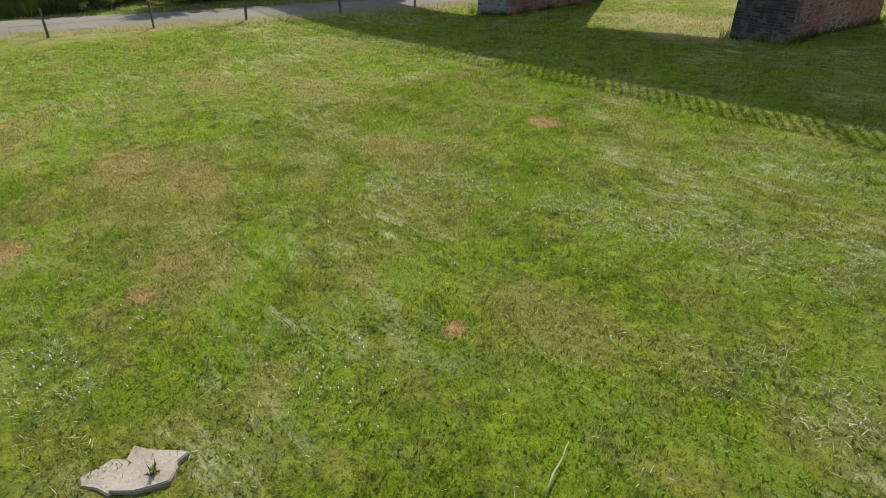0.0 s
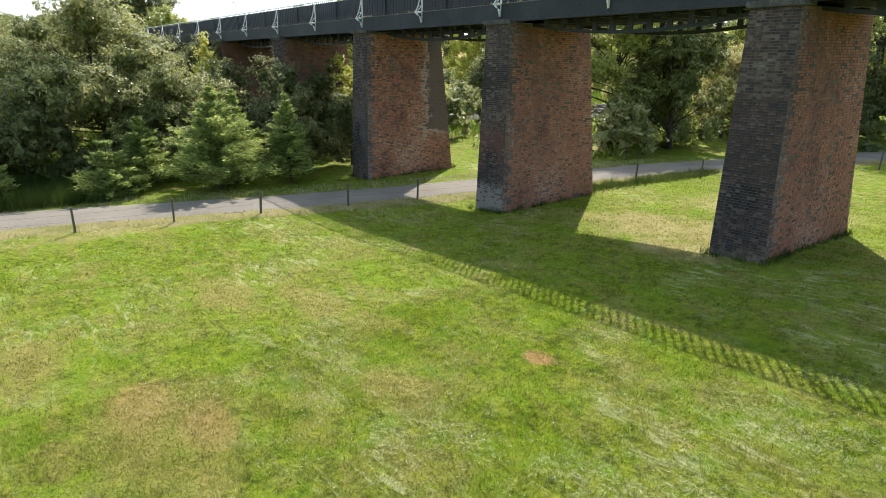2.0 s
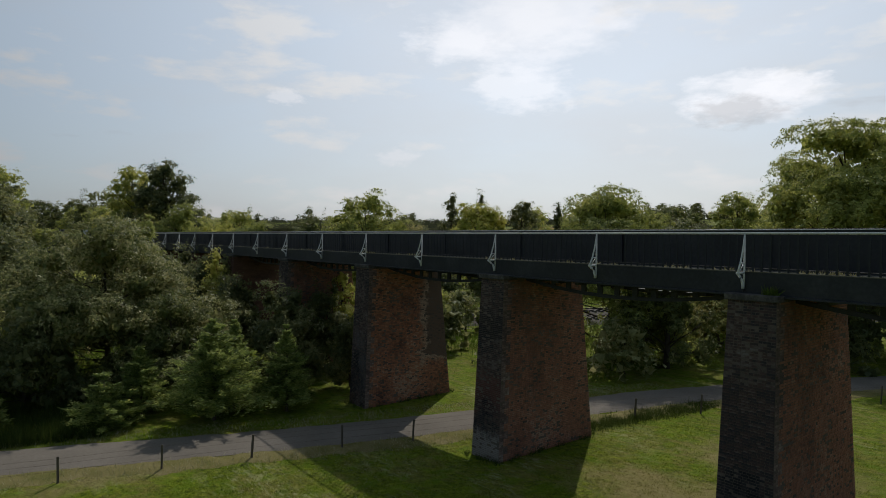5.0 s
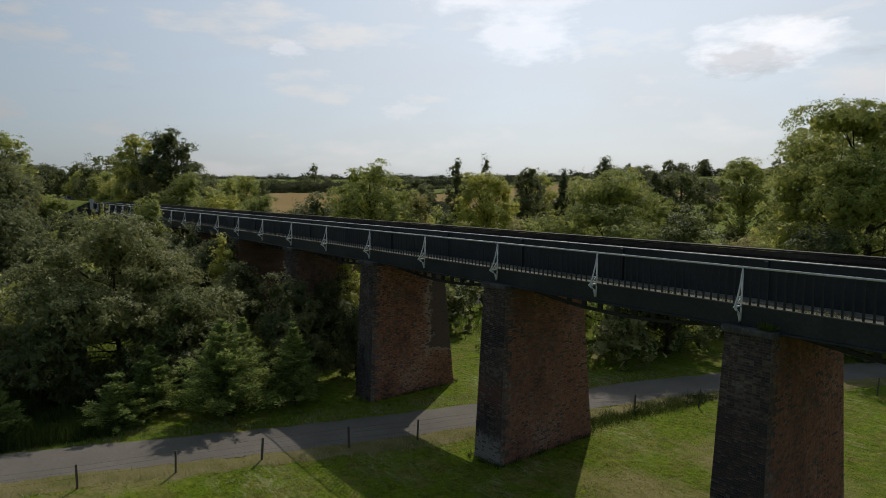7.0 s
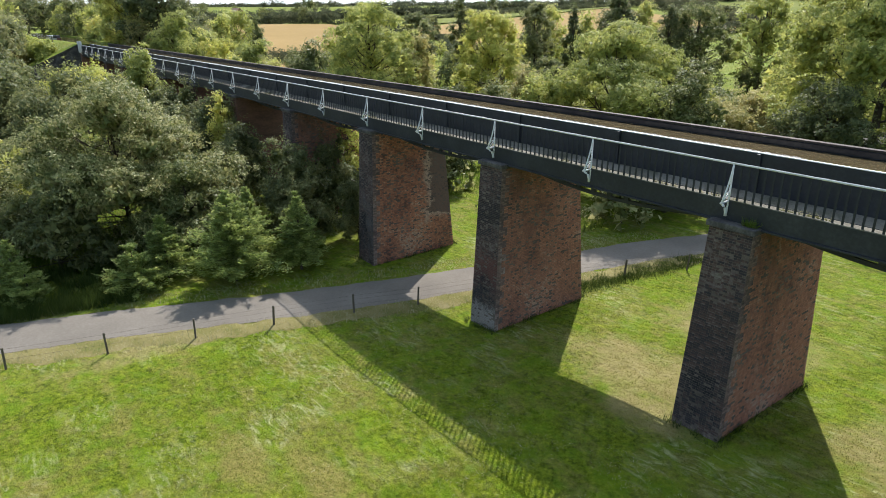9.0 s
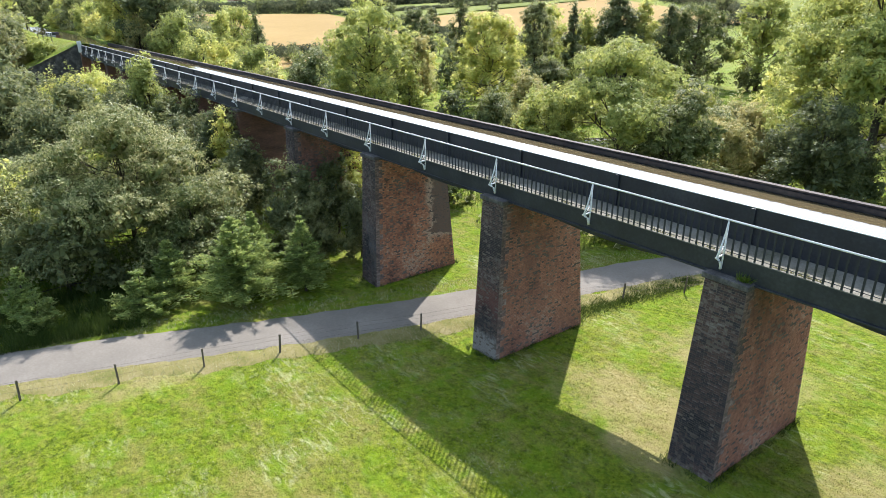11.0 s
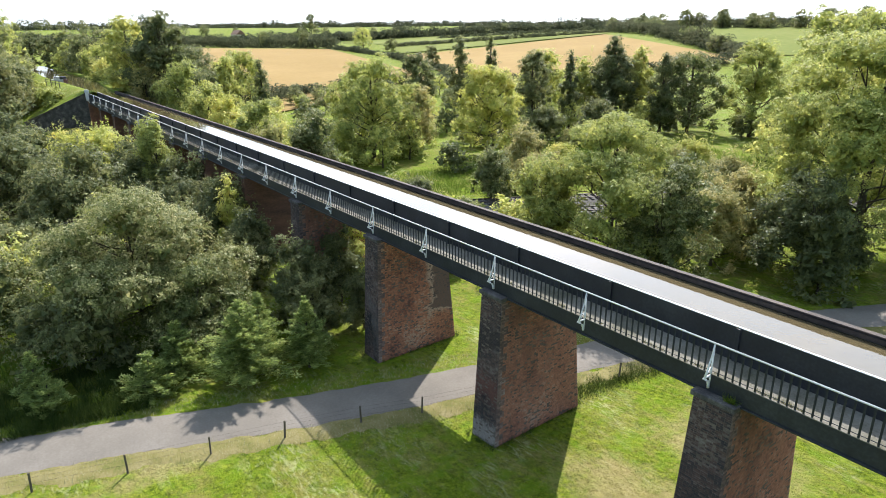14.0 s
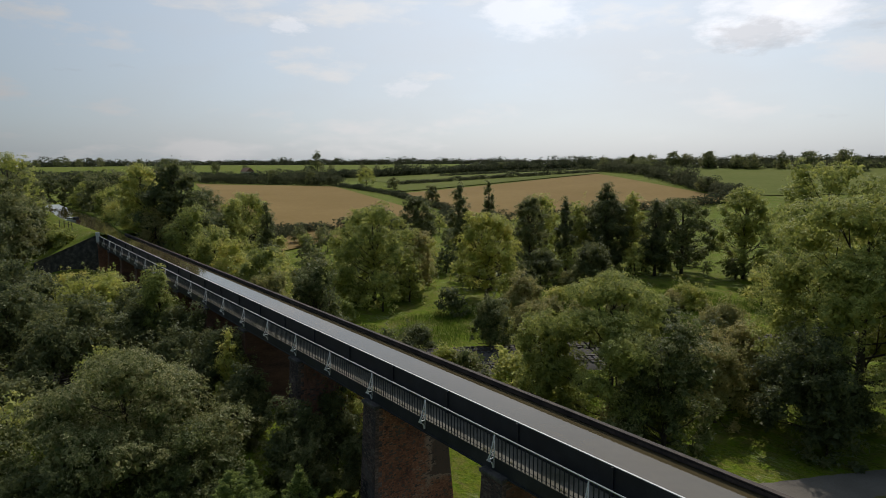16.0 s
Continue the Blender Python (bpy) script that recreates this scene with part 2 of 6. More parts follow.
M = {
    "asphalt": material("worn_asphalt", [(0.142, 0.128, 0.110), (0.178, 0.160, 0.138), (0.225, 0.203, 0.177)], 0.35, 9, 0.9, bump=0.3, bump_scale=60, spec=0.05),
    "verge": material("dry_verge", [(0.085, 0.105, 0.022), (0.175, 0.155, 0.062), (0.25, 0.215, 0.115)], 0.9, 9, 0.95, bump=0.6, bump_scale=25, spec=0.05),
    "brick_red": material("red_brick", [(0.13, 0.075, 0.062), (0.28, 0.13, 0.088), (0.385, 0.18, 0.12), (0.43, 0.29, 0.22)], 0.5, 5, 0.92, bump=0.4, bump_scale=40, island=0.13, span=0.38, stain=((0.42, 0.46, 0.64, 0.62, (0.085, 0.052, 0.045), 3.0), (0.9, 0.56, 0.70, 0.45, (0.42, 0.31, 0.25), 8.0), (4.5, 0.60, 0.72, 0.5, (0.40, 0.34, 0.30), 2.0), (5.5, 0.60, 0.70, 0.6, (0.05, 0.035, 0.034), 6.0))),
    "brick_dark": material("dark_end_brick", [(0.022, 0.021, 0.025), (0.045, 0.04, 0.044), (0.10, 0.062, 0.056), (0.19, 0.165, 0.15)], 0.6, 6, 0.9, bump=0.4, bump_scale=40, island=0.12, span=0.34, stain=((0.9, 0.52, 0.66, 0.45, (0.20, 0.19, 0.19), 5.0), (0.6, 0.52, 0.62, 0.6, (0.02, 0.02, 0.024), 1.0), (4.0, 0.60, 0.72, 0.5, (0.24, 0.225, 0.215), 9.0))),
    "brick_far": material("far_brick", [(0.05, 0.034, 0.03), (0.12, 0.066, 0.05), (0.19, 0.10, 0.07)], 0.5, 5, 0.92, bump=0.4, stretch=(1, 1, 3)),
    "weed": material("dark_weeds", [(0.028, 0.05, 0.010), (0.05, 0.08, 0.016), (0.09, 0.12, 0.03)], 0.6, 3, 0.6, bump=0, island=0.3, leaf=0.25, spec=0.1),
    "mortar": material("lime_mortar", [(0.06, 0.05, 0.045), (0.13, 0.105, 0.09), (0.22, 0.18, 0.15)], 0.8, 14, 0.95, bump=0.4),
    "stone": material("weathered_stone", [(0.03, 0.03, 0.032), (0.075, 0.07, 0.068), (0.18, 0.17, 0.155)], 1.6, 14, 0.9, bump=0.5, bump_scale=25),
    "iron": material("dark_painted_iron", [(0.012, 0.013, 0.019), (0.022, 0.025, 0.033), (0.045, 0.048, 0.058)], 0.7, 10, 0.5, bump=0.12, bump_scale=14, spec=0.4),
    "rust": material("rusty_iron_lip", [(0.02, 0.016, 0.015), (0.05, 0.038, 0.034), (0.10, 0.075, 0.06)], 0.9, 9, 0.75, bump=0.3),
    "white": material("white_paint", [(0.55, 0.55, 0.54), (0.72, 0.72, 0.71), (0.8, 0.8, 0.79)], 1.4, 12, 0.45, bump=0.08),
    "gravel": material("pale_towpath_gravel", [(0.09, 0.09, 0.06), (0.17, 0.16, 0.135), (0.25, 0.24, 0.21)], 0.8, 14, 0.95, bump=0.5, bump_scale=50, spec=0.05),
    "timber": material("grey_fence_timber", [(0.07, 0.06, 0.05), (0.13, 0.11, 0.09), (0.2, 0.17, 0.14)], 3, 20, 0.9, bump=0.4, stretch=(1, 1, 0.15)),
    "bark": material("bark", [(0.035, 0.028, 0.021), (0.070, 0.056, 0.042), (0.112, 0.091, 0.070)], 4, 20, 0.95, bump=0.6, stretch=(1, 1, 0.3)),
    "willow": foliage("willow_leaves", [(0.062, 0.092, 0.028), (0.122, 0.165, 0.052), (0.265, 0.300, 0.125)], 0.8, 4, 0.5, island=0.40, leaf=0.36, spec=0.22),
    "ash": foliage("ash_leaves", [(0.130, 0.182, 0.048), (0.224, 0.292, 0.074), (0.376, 0.421, 0.115)], 0.8, 4, 0.55),
    # dark leaf colour; on the left-hand trees it also stands in for shade
    "dark_leaf": foliage("dark_leaves", [(0.055, 0.082, 0.034), (0.100, 0.134, 0.048), (0.175, 0.205, 0.078)], 0.8, 4, 0.55),
    "far_leaf": foliage("far_hedge_leaves", [(0.030, 0.044, 0.024), (0.050, 0.068, 0.034), (0.080, 0.096, 0.050)], 0.1, 1, 0.7, spec=0.05),
    "bright_leaf": foliage("bright_leaves", [(0.182, 0.243, 0.051), (0.288, 0.354, 0.077), (0.445, 0.466, 0.126)], 0.8, 4, 0.55),
    "olive_leaf": foliage("olive_leaves", [(0.134, 0.164, 0.054), (0.211, 0.240, 0.077), (0.321, 0.329, 0.126)], 0.8, 4, 0.55),
    "spruce": material("spruce_needles", [(0.118, 0.173, 0.052), (0.216, 0.283, 0.078), (0.393, 0.439, 0.143)], 0.6, 4, 0.6, bump=0, island=0.3, leaf=0.45),
    "blade": material("grass_blades", [(0.05, 0.10, 0.012), (0.09, 0.15, 0.02), (0.19, 0.20, 0.06)], 0.35, 2.5, 0.6, bump=0, island=0.25, leaf=0.35, spec=0.05),
    "straw": material("dry_clippings", [(0.2, 0.2, 0.09), (0.33, 0.32, 0.18), (0.45, 0.43, 0.30)], 0.6, 5, 0.8, bump=0, island=0.3, leaf=0.2, spec=0.05),
    "wheat": material("ripe_wheat", [(0.235, 0.160, 0.062), (0.270, 0.186, 0.075), (0.31, 0.216, 0.09)], 0.02, 0.5, 0.95, bump=0.3, bump_scale=2, stretch=(1, 1, 1), spec=0.05),
    "pasture": material("pasture", [(0.11, 0.135, 0.03), (0.14, 0.162, 0.037), (0.18, 0.19, 0.055)], 0.02, 0.4, 0.95, bump=0.2, bump_scale=1, spec=0.05),
    "ballast": material("grey_ballast", [(0.09, 0.08, 0.07), (0.13, 0.12, 0.11), (0.19, 0.175, 0.16)], 1.2, 20, 0.95, bump=0.6, spec=0.05),
    "steel": material("rail_steel", [(0.06, 0.045, 0.038), (0.10, 0.08, 0.07), (0.16, 0.14, 0.13)], 1, 10, 0.6, metal=0.4, bump=0.1),
    "concrete": material("pale_concrete", [(0.172, 0.146, 0.116), (0.251, 0.214, 0.174), (0.304, 0.260, 0.215)], 2.5, 18, 0.9, bump=0.4),
    "boat_white": material("boat_paint", [(0.6, 0.6, 0.6), (0.72, 0.72, 0.72), (0.78, 0.78, 0.78)], 1, 8, 0.35, bump=0),
    "boat_dark": material("boat_hull", [(0.02, 0.02, 0.025), (0.04, 0.04, 0.05), (0.06, 0.06, 0.07)], 1, 8, 0.4, bump=0),
    "roof": material("roof_tile", [(0.12, 0.07, 0.05), (0.2, 0.12, 0.09), (0.26, 0.16, 0.12)], 0.5, 4, 0.9, bump=0.2),
    "render_wall": material("pale_render", [(0.5, 0.48, 0.44), (0.6, 0.58, 0.54), (0.68, 0.66, 0.62)], 0.5, 4, 0.9, bump=0.1),
}

# muddy canal water: brown body under a glossy, lightly rippled surface
water_m = material("muddy_water", [(0.082, 0.064, 0.034), (0.095, 0.075, 0.04), (0.108, 0.086, 0.047)], 0.3, 2, 0.03, bump=0.0, spec=0.9)
_n, _l = water_m.node_tree.nodes, water_m.node_tree.links
_w = _n.new("ShaderNodeTexNoise")
_w.inputs["Scale"].default_value, _w.inputs["Detail"].default_value = 5.0, 3
_b = _n.new("ShaderNodeBump")
_b.inputs["Strength"].default_value, _b.inputs["Distance"].default_value = 0.12, 0.02
_c = _n.new("ShaderNodeTexCoord")
_l.new(_c.outputs["Object"], _w.inputs["Vector"])
_l.new(_w.outputs["Fac"], _b.inputs["Height"])
_l.new(_b.outputs[0], _n["Principled BSDF"].inputs["Normal"])
M["water"] = water_m


HAY = ((-2.2, -12.1, 0.9, 0.5), (1.2, -11.9, 1.3, 0.45), (3.8, -11.2, 1.2, 0.7), (6.3, -10.6, 0.9, 0.8), (4.7, -8.0, 1.2, 0.6), (6.0, -7.6, 1.1, 0.8), (0.6, -12.9, 0.8, 0.4), (2.2, -18.1, 1.1, 0.5), (5.0, -5.9, 0.7, 0.4), (5.0, -10.6, 0.9, 0.6), (-1.4, -13.1, 0.7, 0.4), (7.8, -9.6, 1.2, 0.9), (7.4, -12.6, 0.8, 0.6))


def ground_material(name="meadow", leaf=0.0):
    """Mown meadow: lush green, dry yellow patches, a few bare brown ones and pale lines of clippings."""
    m = bpy.data.materials.new(name)
    m.use_nodes = True
    n, l = m.node_tree.nodes, m.node_tree.links
    b = n["Principled BSDF"]
    b.inputs["Roughness"].default_value, b.inputs["Specular IOR Level"].default_value = 0.95, 0.1
    co = n.new("ShaderNodeTexCoord")

    def noise_at(scale, detail=5, rough=0.55):
        t = n.new("ShaderNodeTexNoise")
        t.inputs["Scale"].default_value, t.inputs["Detail"].default_value, t.inputs["Roughness"].default_value = scale, detail, rough
        l.new(co.outputs["Object"], t.inputs["Vector"])
        return t.outputs["Fac"]

    def ramp(src, lo, hi, c0=(0, 0, 0), c1=(1, 1, 1)):
        r = n.new("ShaderNodeValToRGB")
        r.color_ramp.elements[0].position, r.color_ramp.elements[1].position = lo, hi
        r.color_ramp.elements[0].color, r.color_ramp.elements[1].color = (*c0, 1), (*c1, 1)
        l.new(src, r.inputs[0])
        return r.outputs[0]

    def mix(fac, a, c):
        x = n.new("ShaderNodeMixRGB")
        if isinstance(fac, float):
            x.inputs[0].default_value = fac
        else:
            l.new(fac, x.inputs[0])
        for i, s in ((1, a), (2, c)):
            if isinstance(s, tuple):
                x.inputs[i].default_value = (*s, 1)
            else:
                l.new(s, x.inputs[i])
        return x.outputs[0]

    def math2(op, a, c):
        x = n.new("ShaderNodeMath")
        x.operation = op
        for i, s in ((0, a), (1, c)):
            if isinstance(s, (int, float)):
                x.inputs[i].default_value = s
            else:
                l.new(s, x.inputs[i])
        return x.outputs[0]

    turn = n.new("ShaderNodeMapping")
    turn.inputs["Rotation"].default_value, turn.inputs["Scale"].default_value = (0, 0, radians(-54)), (0.45, 1.5, 1)
    l.new(co.outputs["Object"], turn.inputs["Vector"])
    swath = n.new("ShaderNodeTexNoise")
    swath.inputs["Scale"].default_value, swath.inputs["Detail"].default_value, swath.inputs["Roughness"].default_value = 0.8, 6, 0.66
    l.new(turn.outputs[0], swath.inputs["Vector"])
    # the dark end of the green includes painted shade between blades
    green = ramp(noise_at(4.0, 10, 0.82), 0.40, 0.61, (0.044, 0.074, 0.004), (0.188, 0.236, 0.014))
    dry = ramp(noise_at(6, 10, 0.82), 0.38, 0.63, (0.135, 0.128, 0.027), (0.275, 0.232, 0.078))
    col = mix(math2("MULTIPLY", ramp(swath.outputs["Fac"], 0.48, 0.64), 0.62), green, dry)
    col = mix(math2("MULTIPLY", ramp(noise_at(0.30, 4, 0.6), 0.46, 0.65), 0.6), col, dry)
    col = mix(math2("MULTIPLY", ramp(noise_at(0.75, 5, 0.62), 0.49, 0.62), 0.6), col, (0.150, 0.225, 0.009))
    # lush clods and tussocks a foot or two across
    col = mix(math2("MULTIPLY", ramp(noise_at(1.5, 5, 0.62), 0.50, 0.62), 0.5), col, (0.090, 0.160, 0.008))
    col = mix(math2("MULTIPLY", ramp(noise_at(2.9, 4, 0.6), 0.55, 0.68), 0.5), col, (0.22, 0.26, 0.02))
    col = mix(math2("MULTIPLY", ramp(noise_at(2.6, 6, 0.7), 0.56, 0.74), 0.5), col, (0.20, 0.21, 0.07))
    col = mix(math2("MULTIPLY", ramp(noise_at(1.1, 9, 0.72), 0.57, 0.70), 0.4), col, (0.24, 0.25, 0.11))
    # near-black green blotches: shade between tufts, painted into the colour
    col = mix(math2("MULTIPLY", ramp(noise_at(2.1, 9, 0.78), 0.54, 0.66), 0.6), col, (0.03, 0.055, 0.006))
    # hay left in thin windrows, where the mower turned
    hayturn = n.new("ShaderNodeMapping")
    hayturn.inputs["Rotation"].default_value, hayturn.inputs["Scale"].default_value = (0, 0, radians(-40)), (0.7, 2.2, 1)
    l.new(co.outputs["Object"], hayturn.inputs["Vector"])
    hay = n.new("ShaderNodeTexNoise")
    hay.inputs["Scale"].default_value, hay.inputs["Detail"].default_value, hay.inputs["Roughness"].default_value = 1.3, 9, 0.72
    hay.inputs["Distortion"].default_value = 1.2
    l.new(hayturn.outputs[0], hay.inputs["Vector"])
    col = mix(math2("MULTIPLY", math2("MULTIPLY", ramp(hay.outputs["Fac"], 0.50, 0.66), ramp(noise_at(0.28, 3, 0.5), 0.49, 0.63)), 0.75), col, (0.37, 0.38, 0.20))
    sep = n.new("ShaderNodeSeparateXYZ")
    l.new(co.outputs["Object"], sep.inputs[0])
    wob = math2("MULTIPLY", math2("SUBTRACT", noise_at(1.3, 6, 0.68), 0.5), 2.4)

    def patch(x, y, rx, ry):
        dx = math2("DIVIDE", math2("SUBTRACT", sep.outputs[0], x), rx)
        dy = math2("DIVIDE", math2("SUBTRACT", sep.outputs[1], y), ry)
        d = math2("ADD", math2("ADD", math2("MULTIPLY", dx, dx), math2("MULTIPLY", dy, dy)), wob)
        return ramp(d, 0.10, 1.35, (1, 1, 1), (0, 0, 0))

    for x, y, rx, ry in ((-3.2, -15.9, 1.25, 0.7), (-1.8, -15.2, 1.15, 0.55), (1.36, -16.9, 0.34, 0.26), (0.96, -16.4, 0.25, 0.35), (4.47, -14.45, 0.22, 0.2), (0.55, -8.95, 0.5, 0.3), (-1.1, -18.3, 0.5, 0.6)):
        col = mix(math2("MULTIPLY", patch(x, y, rx, ry), 0.85), col, (0.34, 0.205, 0.095))
    # dry, thin grass round them and on the slope
    for x, y, rx, ry in ((-2.2, -15.8, 2.6, 1.5), (-6.5, -17.6, 1.8, 1.2), (-5.6, -10.9, 2.4, 0.8), (-0.5, -11.8, 1.5, 0.7), (5.1, -13.5, 1.0, 0.7), (1.0, -16.2, 1.2, 0.9), (-8.0, -12.5, 2.2, 0.9)):
        col = mix(math2("MULTIPLY", patch(x, y, rx, ry), 0.8), col, dry)
    # bleached clippings that the mower dropped
    for x, y, rx, ry in HAY:
        col = mix(math2("MULTIPLY", math2("MULTIPLY", patch(x, y, rx, ry), ramp(noise_at(7.5, 9, 0.82), 0.50, 0.64)), 0.6), col, (0.38, 0.40, 0.22))
    # the bare, paler ground between the piers and beside the drive
    for x, y, rx, ry in ((-3.0, 1.4, 4.4, 2.6), (-1.2, -0.9, 2.4, 1.0), (-2.5, 7.5, 4.0, 3.0), (5.5, 3.0, 2.6, 2.6), (-14.0, -0.3, 1.4, 3.0), (-17.8, -11.0, 1.2, 6.0)):
        col = mix(math2("MULTIPLY", patch(x, y, rx, ry), 0.75), col, (0.27, 0.225, 0.10))
    l.new(col, b.inputs["Base Color"])
    bp = n.new("ShaderNodeBump")
    bp.inputs["Strength"].default_value, bp.inputs["Distance"].default_value = 1.0, 0.08
    l.new(noise_at(9, 8, 0.75), bp.inputs["Height"])
    clod = n.new("ShaderNodeBump")
    clod.inputs["Strength"].default_value, clod.inputs["Distance"].default_value = 1.0, 0.16
    l.new(noise_at(2.6, 4, 0.6), clod.inputs["Height"])
    l.new(clod.outputs[0], bp.inputs["Normal"])
    if leaf:
        tr = n.new("ShaderNodeBsdfTranslucent")
        vary = n.new("ShaderNodeHueSaturation")
        l.new(col, vary.inputs["Color"])
        l.new(math2("ADD", math2("MULTIPLY", n.new("ShaderNodeNewGeometry").outputs["Random Per Island"], 0.9), 0.6), vary.inputs["Value"])
        l.new(vary.outputs[0], b.inputs["Base Color"])
        l.new(mix(0.25, vary.outputs[0], (0.24, 0.32, 0.04)), tr.inputs["Color"])
        mx = n.new("ShaderNodeMixShader")
        mx.inputs[0].default_value = leaf
        l.new(b.outputs[0], mx.inputs[1])
        l.new(tr.outputs[0], mx.inputs[2])
        l.new(mx.outputs[0], n["Material Output"].inputs["Surface"])
    else:
        l.new(bp.outputs[0], b.inputs["Normal"])
    return m


M["meadow"] = ground_material()
M["turf"] = ground_material("turf_blades", 0.58)


# ---------- helpers ----------
def smooth(a, b, v):
    t = min(1.0, max(0.0, (v - a) / (b - a)))
    return t * t * (3 - 2 * t)


def ground_z(x, y):
    """Height of the land: the mown field, the valley, the canal's bank and the farmland that rises beyond."""
    z = 0.05 * (min(14, max(-12, x)) + 10) * math.exp(-(y / 9) ** 2) + 0.016 * max(-40, min(0, y))
    z += 0.5 * smooth(-20, -36, x)
    bank = smooth(-112, -121, x) * (1 - smooth(-240, -380, x)) * (1 - smooth(3, 18, abs(y - 2.5)))
    z += 8.4 * bank
    d = math.hypot(x - 9, y + 17)
    az = math.degrees(math.atan2(y + 17, -(x - 9)))
    rise = 8 + 13.5 * smooth(20, 66, az)
    far = smooth(130, 480, d) * (1 - bank)
    z += rise * far
    z += 16 * smooth(560, 900, d) * (1 - smooth(25, 62, az)) + 5 * smooth(900, 3600, d)
    z += far * 2.0 * noise.noise((x * 0.004, y * 0.004, 3.1))
    return z


def link(name, verts, faces, mat, parent=None, label="", smooth_shade=False):
    me = bpy.data.meshes.new(name)
    me.from_pydata(verts, [], faces)
    me.update()
    if smooth_shade:
        me.polygons.foreach_set("use_smooth", [True] * len(me.polygons))
    me.materials.append(mat)
    ob = new(name, me)
    ob.parent = parent
    if label:
        tagged(ob, label)
    return ob


def part(name, bm, mat, parent=None, label="", smooth_shade=False):
    me = bpy.data.meshes.new(name)
    bm.to_mesh(me)
    bm.free()
    if smooth_shade:
        me.polygons.foreach_set("use_smooth", [True] * len(me.polygons))
    me.materials.append(mat)
    ob = new(name, me)
    ob.parent = parent
    if label:
        tagged(ob, label)
    return ob


def thing(name, at, label, category, group="", kind=""):
    ob = new(name)
    ob.empty_display_size = 0.2
    ob.location = at
    return tagged(ob, label, category, group, kind)


def box_into(bm, x0, x1, y0, y1, z0, z1, bevel=0.0):
    r = bmesh.ops.create_cube(bm, size=1.0)
    bmesh.ops.transform(bm, matrix=Matrix.Translation(((x0 + x1) / 2, (y0 + y1) / 2, (z0 + z1) / 2)) @ Matrix.Diagonal((x1 - x0, y1 - y0, z1 - z0, 1)), verts=r["verts"])
    if bevel:
        edges = list({e for v in r["verts"] for e in v.link_edges})
        bmesh.ops.bevel(bm, geom=edges, offset=bevel, segments=2, affect="EDGES", profile=0.6)


def box(name, x0, x1, y0, y1, z0, z1, mat, parent=None, label="", bevel=0.0):
    bm = bmesh.new()
    box_into(bm, x0, x1, y0, y1, z0, z1, bevel)
    return part(name, bm, mat, parent, label)


def tube(points, radii, sides=8):
    """Vertices and faces of a tube along points."""
    vs, fs = [], []
    for i, p in enumerate(points):
        p = Vector(p)
        a = Vector(points[max(0, i - 1)])
        c = Vector(points[min(len(points) - 1, i + 1)])
        d = (c - a).normalized() if (c - a).length > 1e-6 else Vector((0, 0, 1))
        u = d.orthogonal().normalized()
        w = d.cross(u)
        r = radii[i] if isinstance(radii, (list, tuple)) else radii
        for k in range(sides):
            t = 2 * math.pi * k / sides
            vs.append(tuple(p + r * (math.cos(t) * u + math.sin(t) * w)))
    for i in range(len(points) - 1):
        for k in range(sides):
            k2 = (k + 1) % sides
            fs.append((i * sides + k, i * sides + k2, (i + 1) * sides + k2, (i + 1) * sides + k))
    fs.append(tuple(range(sides))[::-1])
    fs.append(tuple((len(points) - 1) * sides + k for k in range(sides)))
    return vs, fs


def join_tubes(tubes):
    vs, fs = [], []
    for v, f in tubes:
        o = len(vs)
        vs += v
        fs += [tuple(i + o for i in q) for q in f]
    return vs, fs


def leaves_mesh(name, p, a, b, length, width, mat):
    """A mesh of loose pointed leaves: their centres, the way they point, the way they spread."""
    n = len(p)
    ln, wd = np.asarray(length).reshape(-1, 1), np.asarray(width).reshape(-1, 1)
    co = np.stack([p - a * ln * 0.5 - b * wd * 0.5, p - a * ln * 0.5 + b * wd * 0.5, p + a * ln * 0.5], 1)
    me = bpy.data.meshes.new(name)
    me.vertices.add(3 * n)
    me.vertices.foreach_set("co", co.reshape(-1).astype(np.float32))
    me.loops.add(3 * n)
    me.loops.foreach_set("vertex_index", np.arange(3 * n, dtype=np.int32))
    me.polygons.add(n)
    me.polygons.foreach_set("loop_start", np.arange(0, 3 * n, 3, dtype=np.int32))
    me.update()
    me.validate()
    me.materials.append(mat)
    return me


def unit(v):
    return v / np.maximum(np.linalg.norm(v, axis=-1, keepdims=True), 1e-9)


# ---------- the land ----------
def sheet(name, xs, ys, zf, mat, keep=None):
    verts = [(x, y, zf(x, y)) for y in ys for x in xs]
    nx = len(xs)
    faces = []
    for j in range(len(ys) - 1):
        for i in range(nx - 1):
            if keep is None or keep((xs[i] + xs[i + 1]) / 2, (ys[j] + ys[j + 1]) / 2):
                faces.append((j * nx + i, j * nx + i + 1, (j + 1) * nx + i + 1, (j + 1) * nx + i))
    return link(name, verts, faces, mat, smooth_shade=True)


def spread(centre, near, count, reach):
    """Coordinates that lie close together near the centre and run out to the horizon."""
    k = math.asinh(reach / near)
    return [centre + near * math.sinh(k * (2 * i / count - 1)) for i in range(count + 1)]


ground = sheet("ground", spread(-6, 16, 220, 4300), spread(-4, 16, 220, 4300), ground_z, M["meadow"])
tagged(ground, "mown meadow and farmland with green and dry yellow grass", "ground", kind="structure")

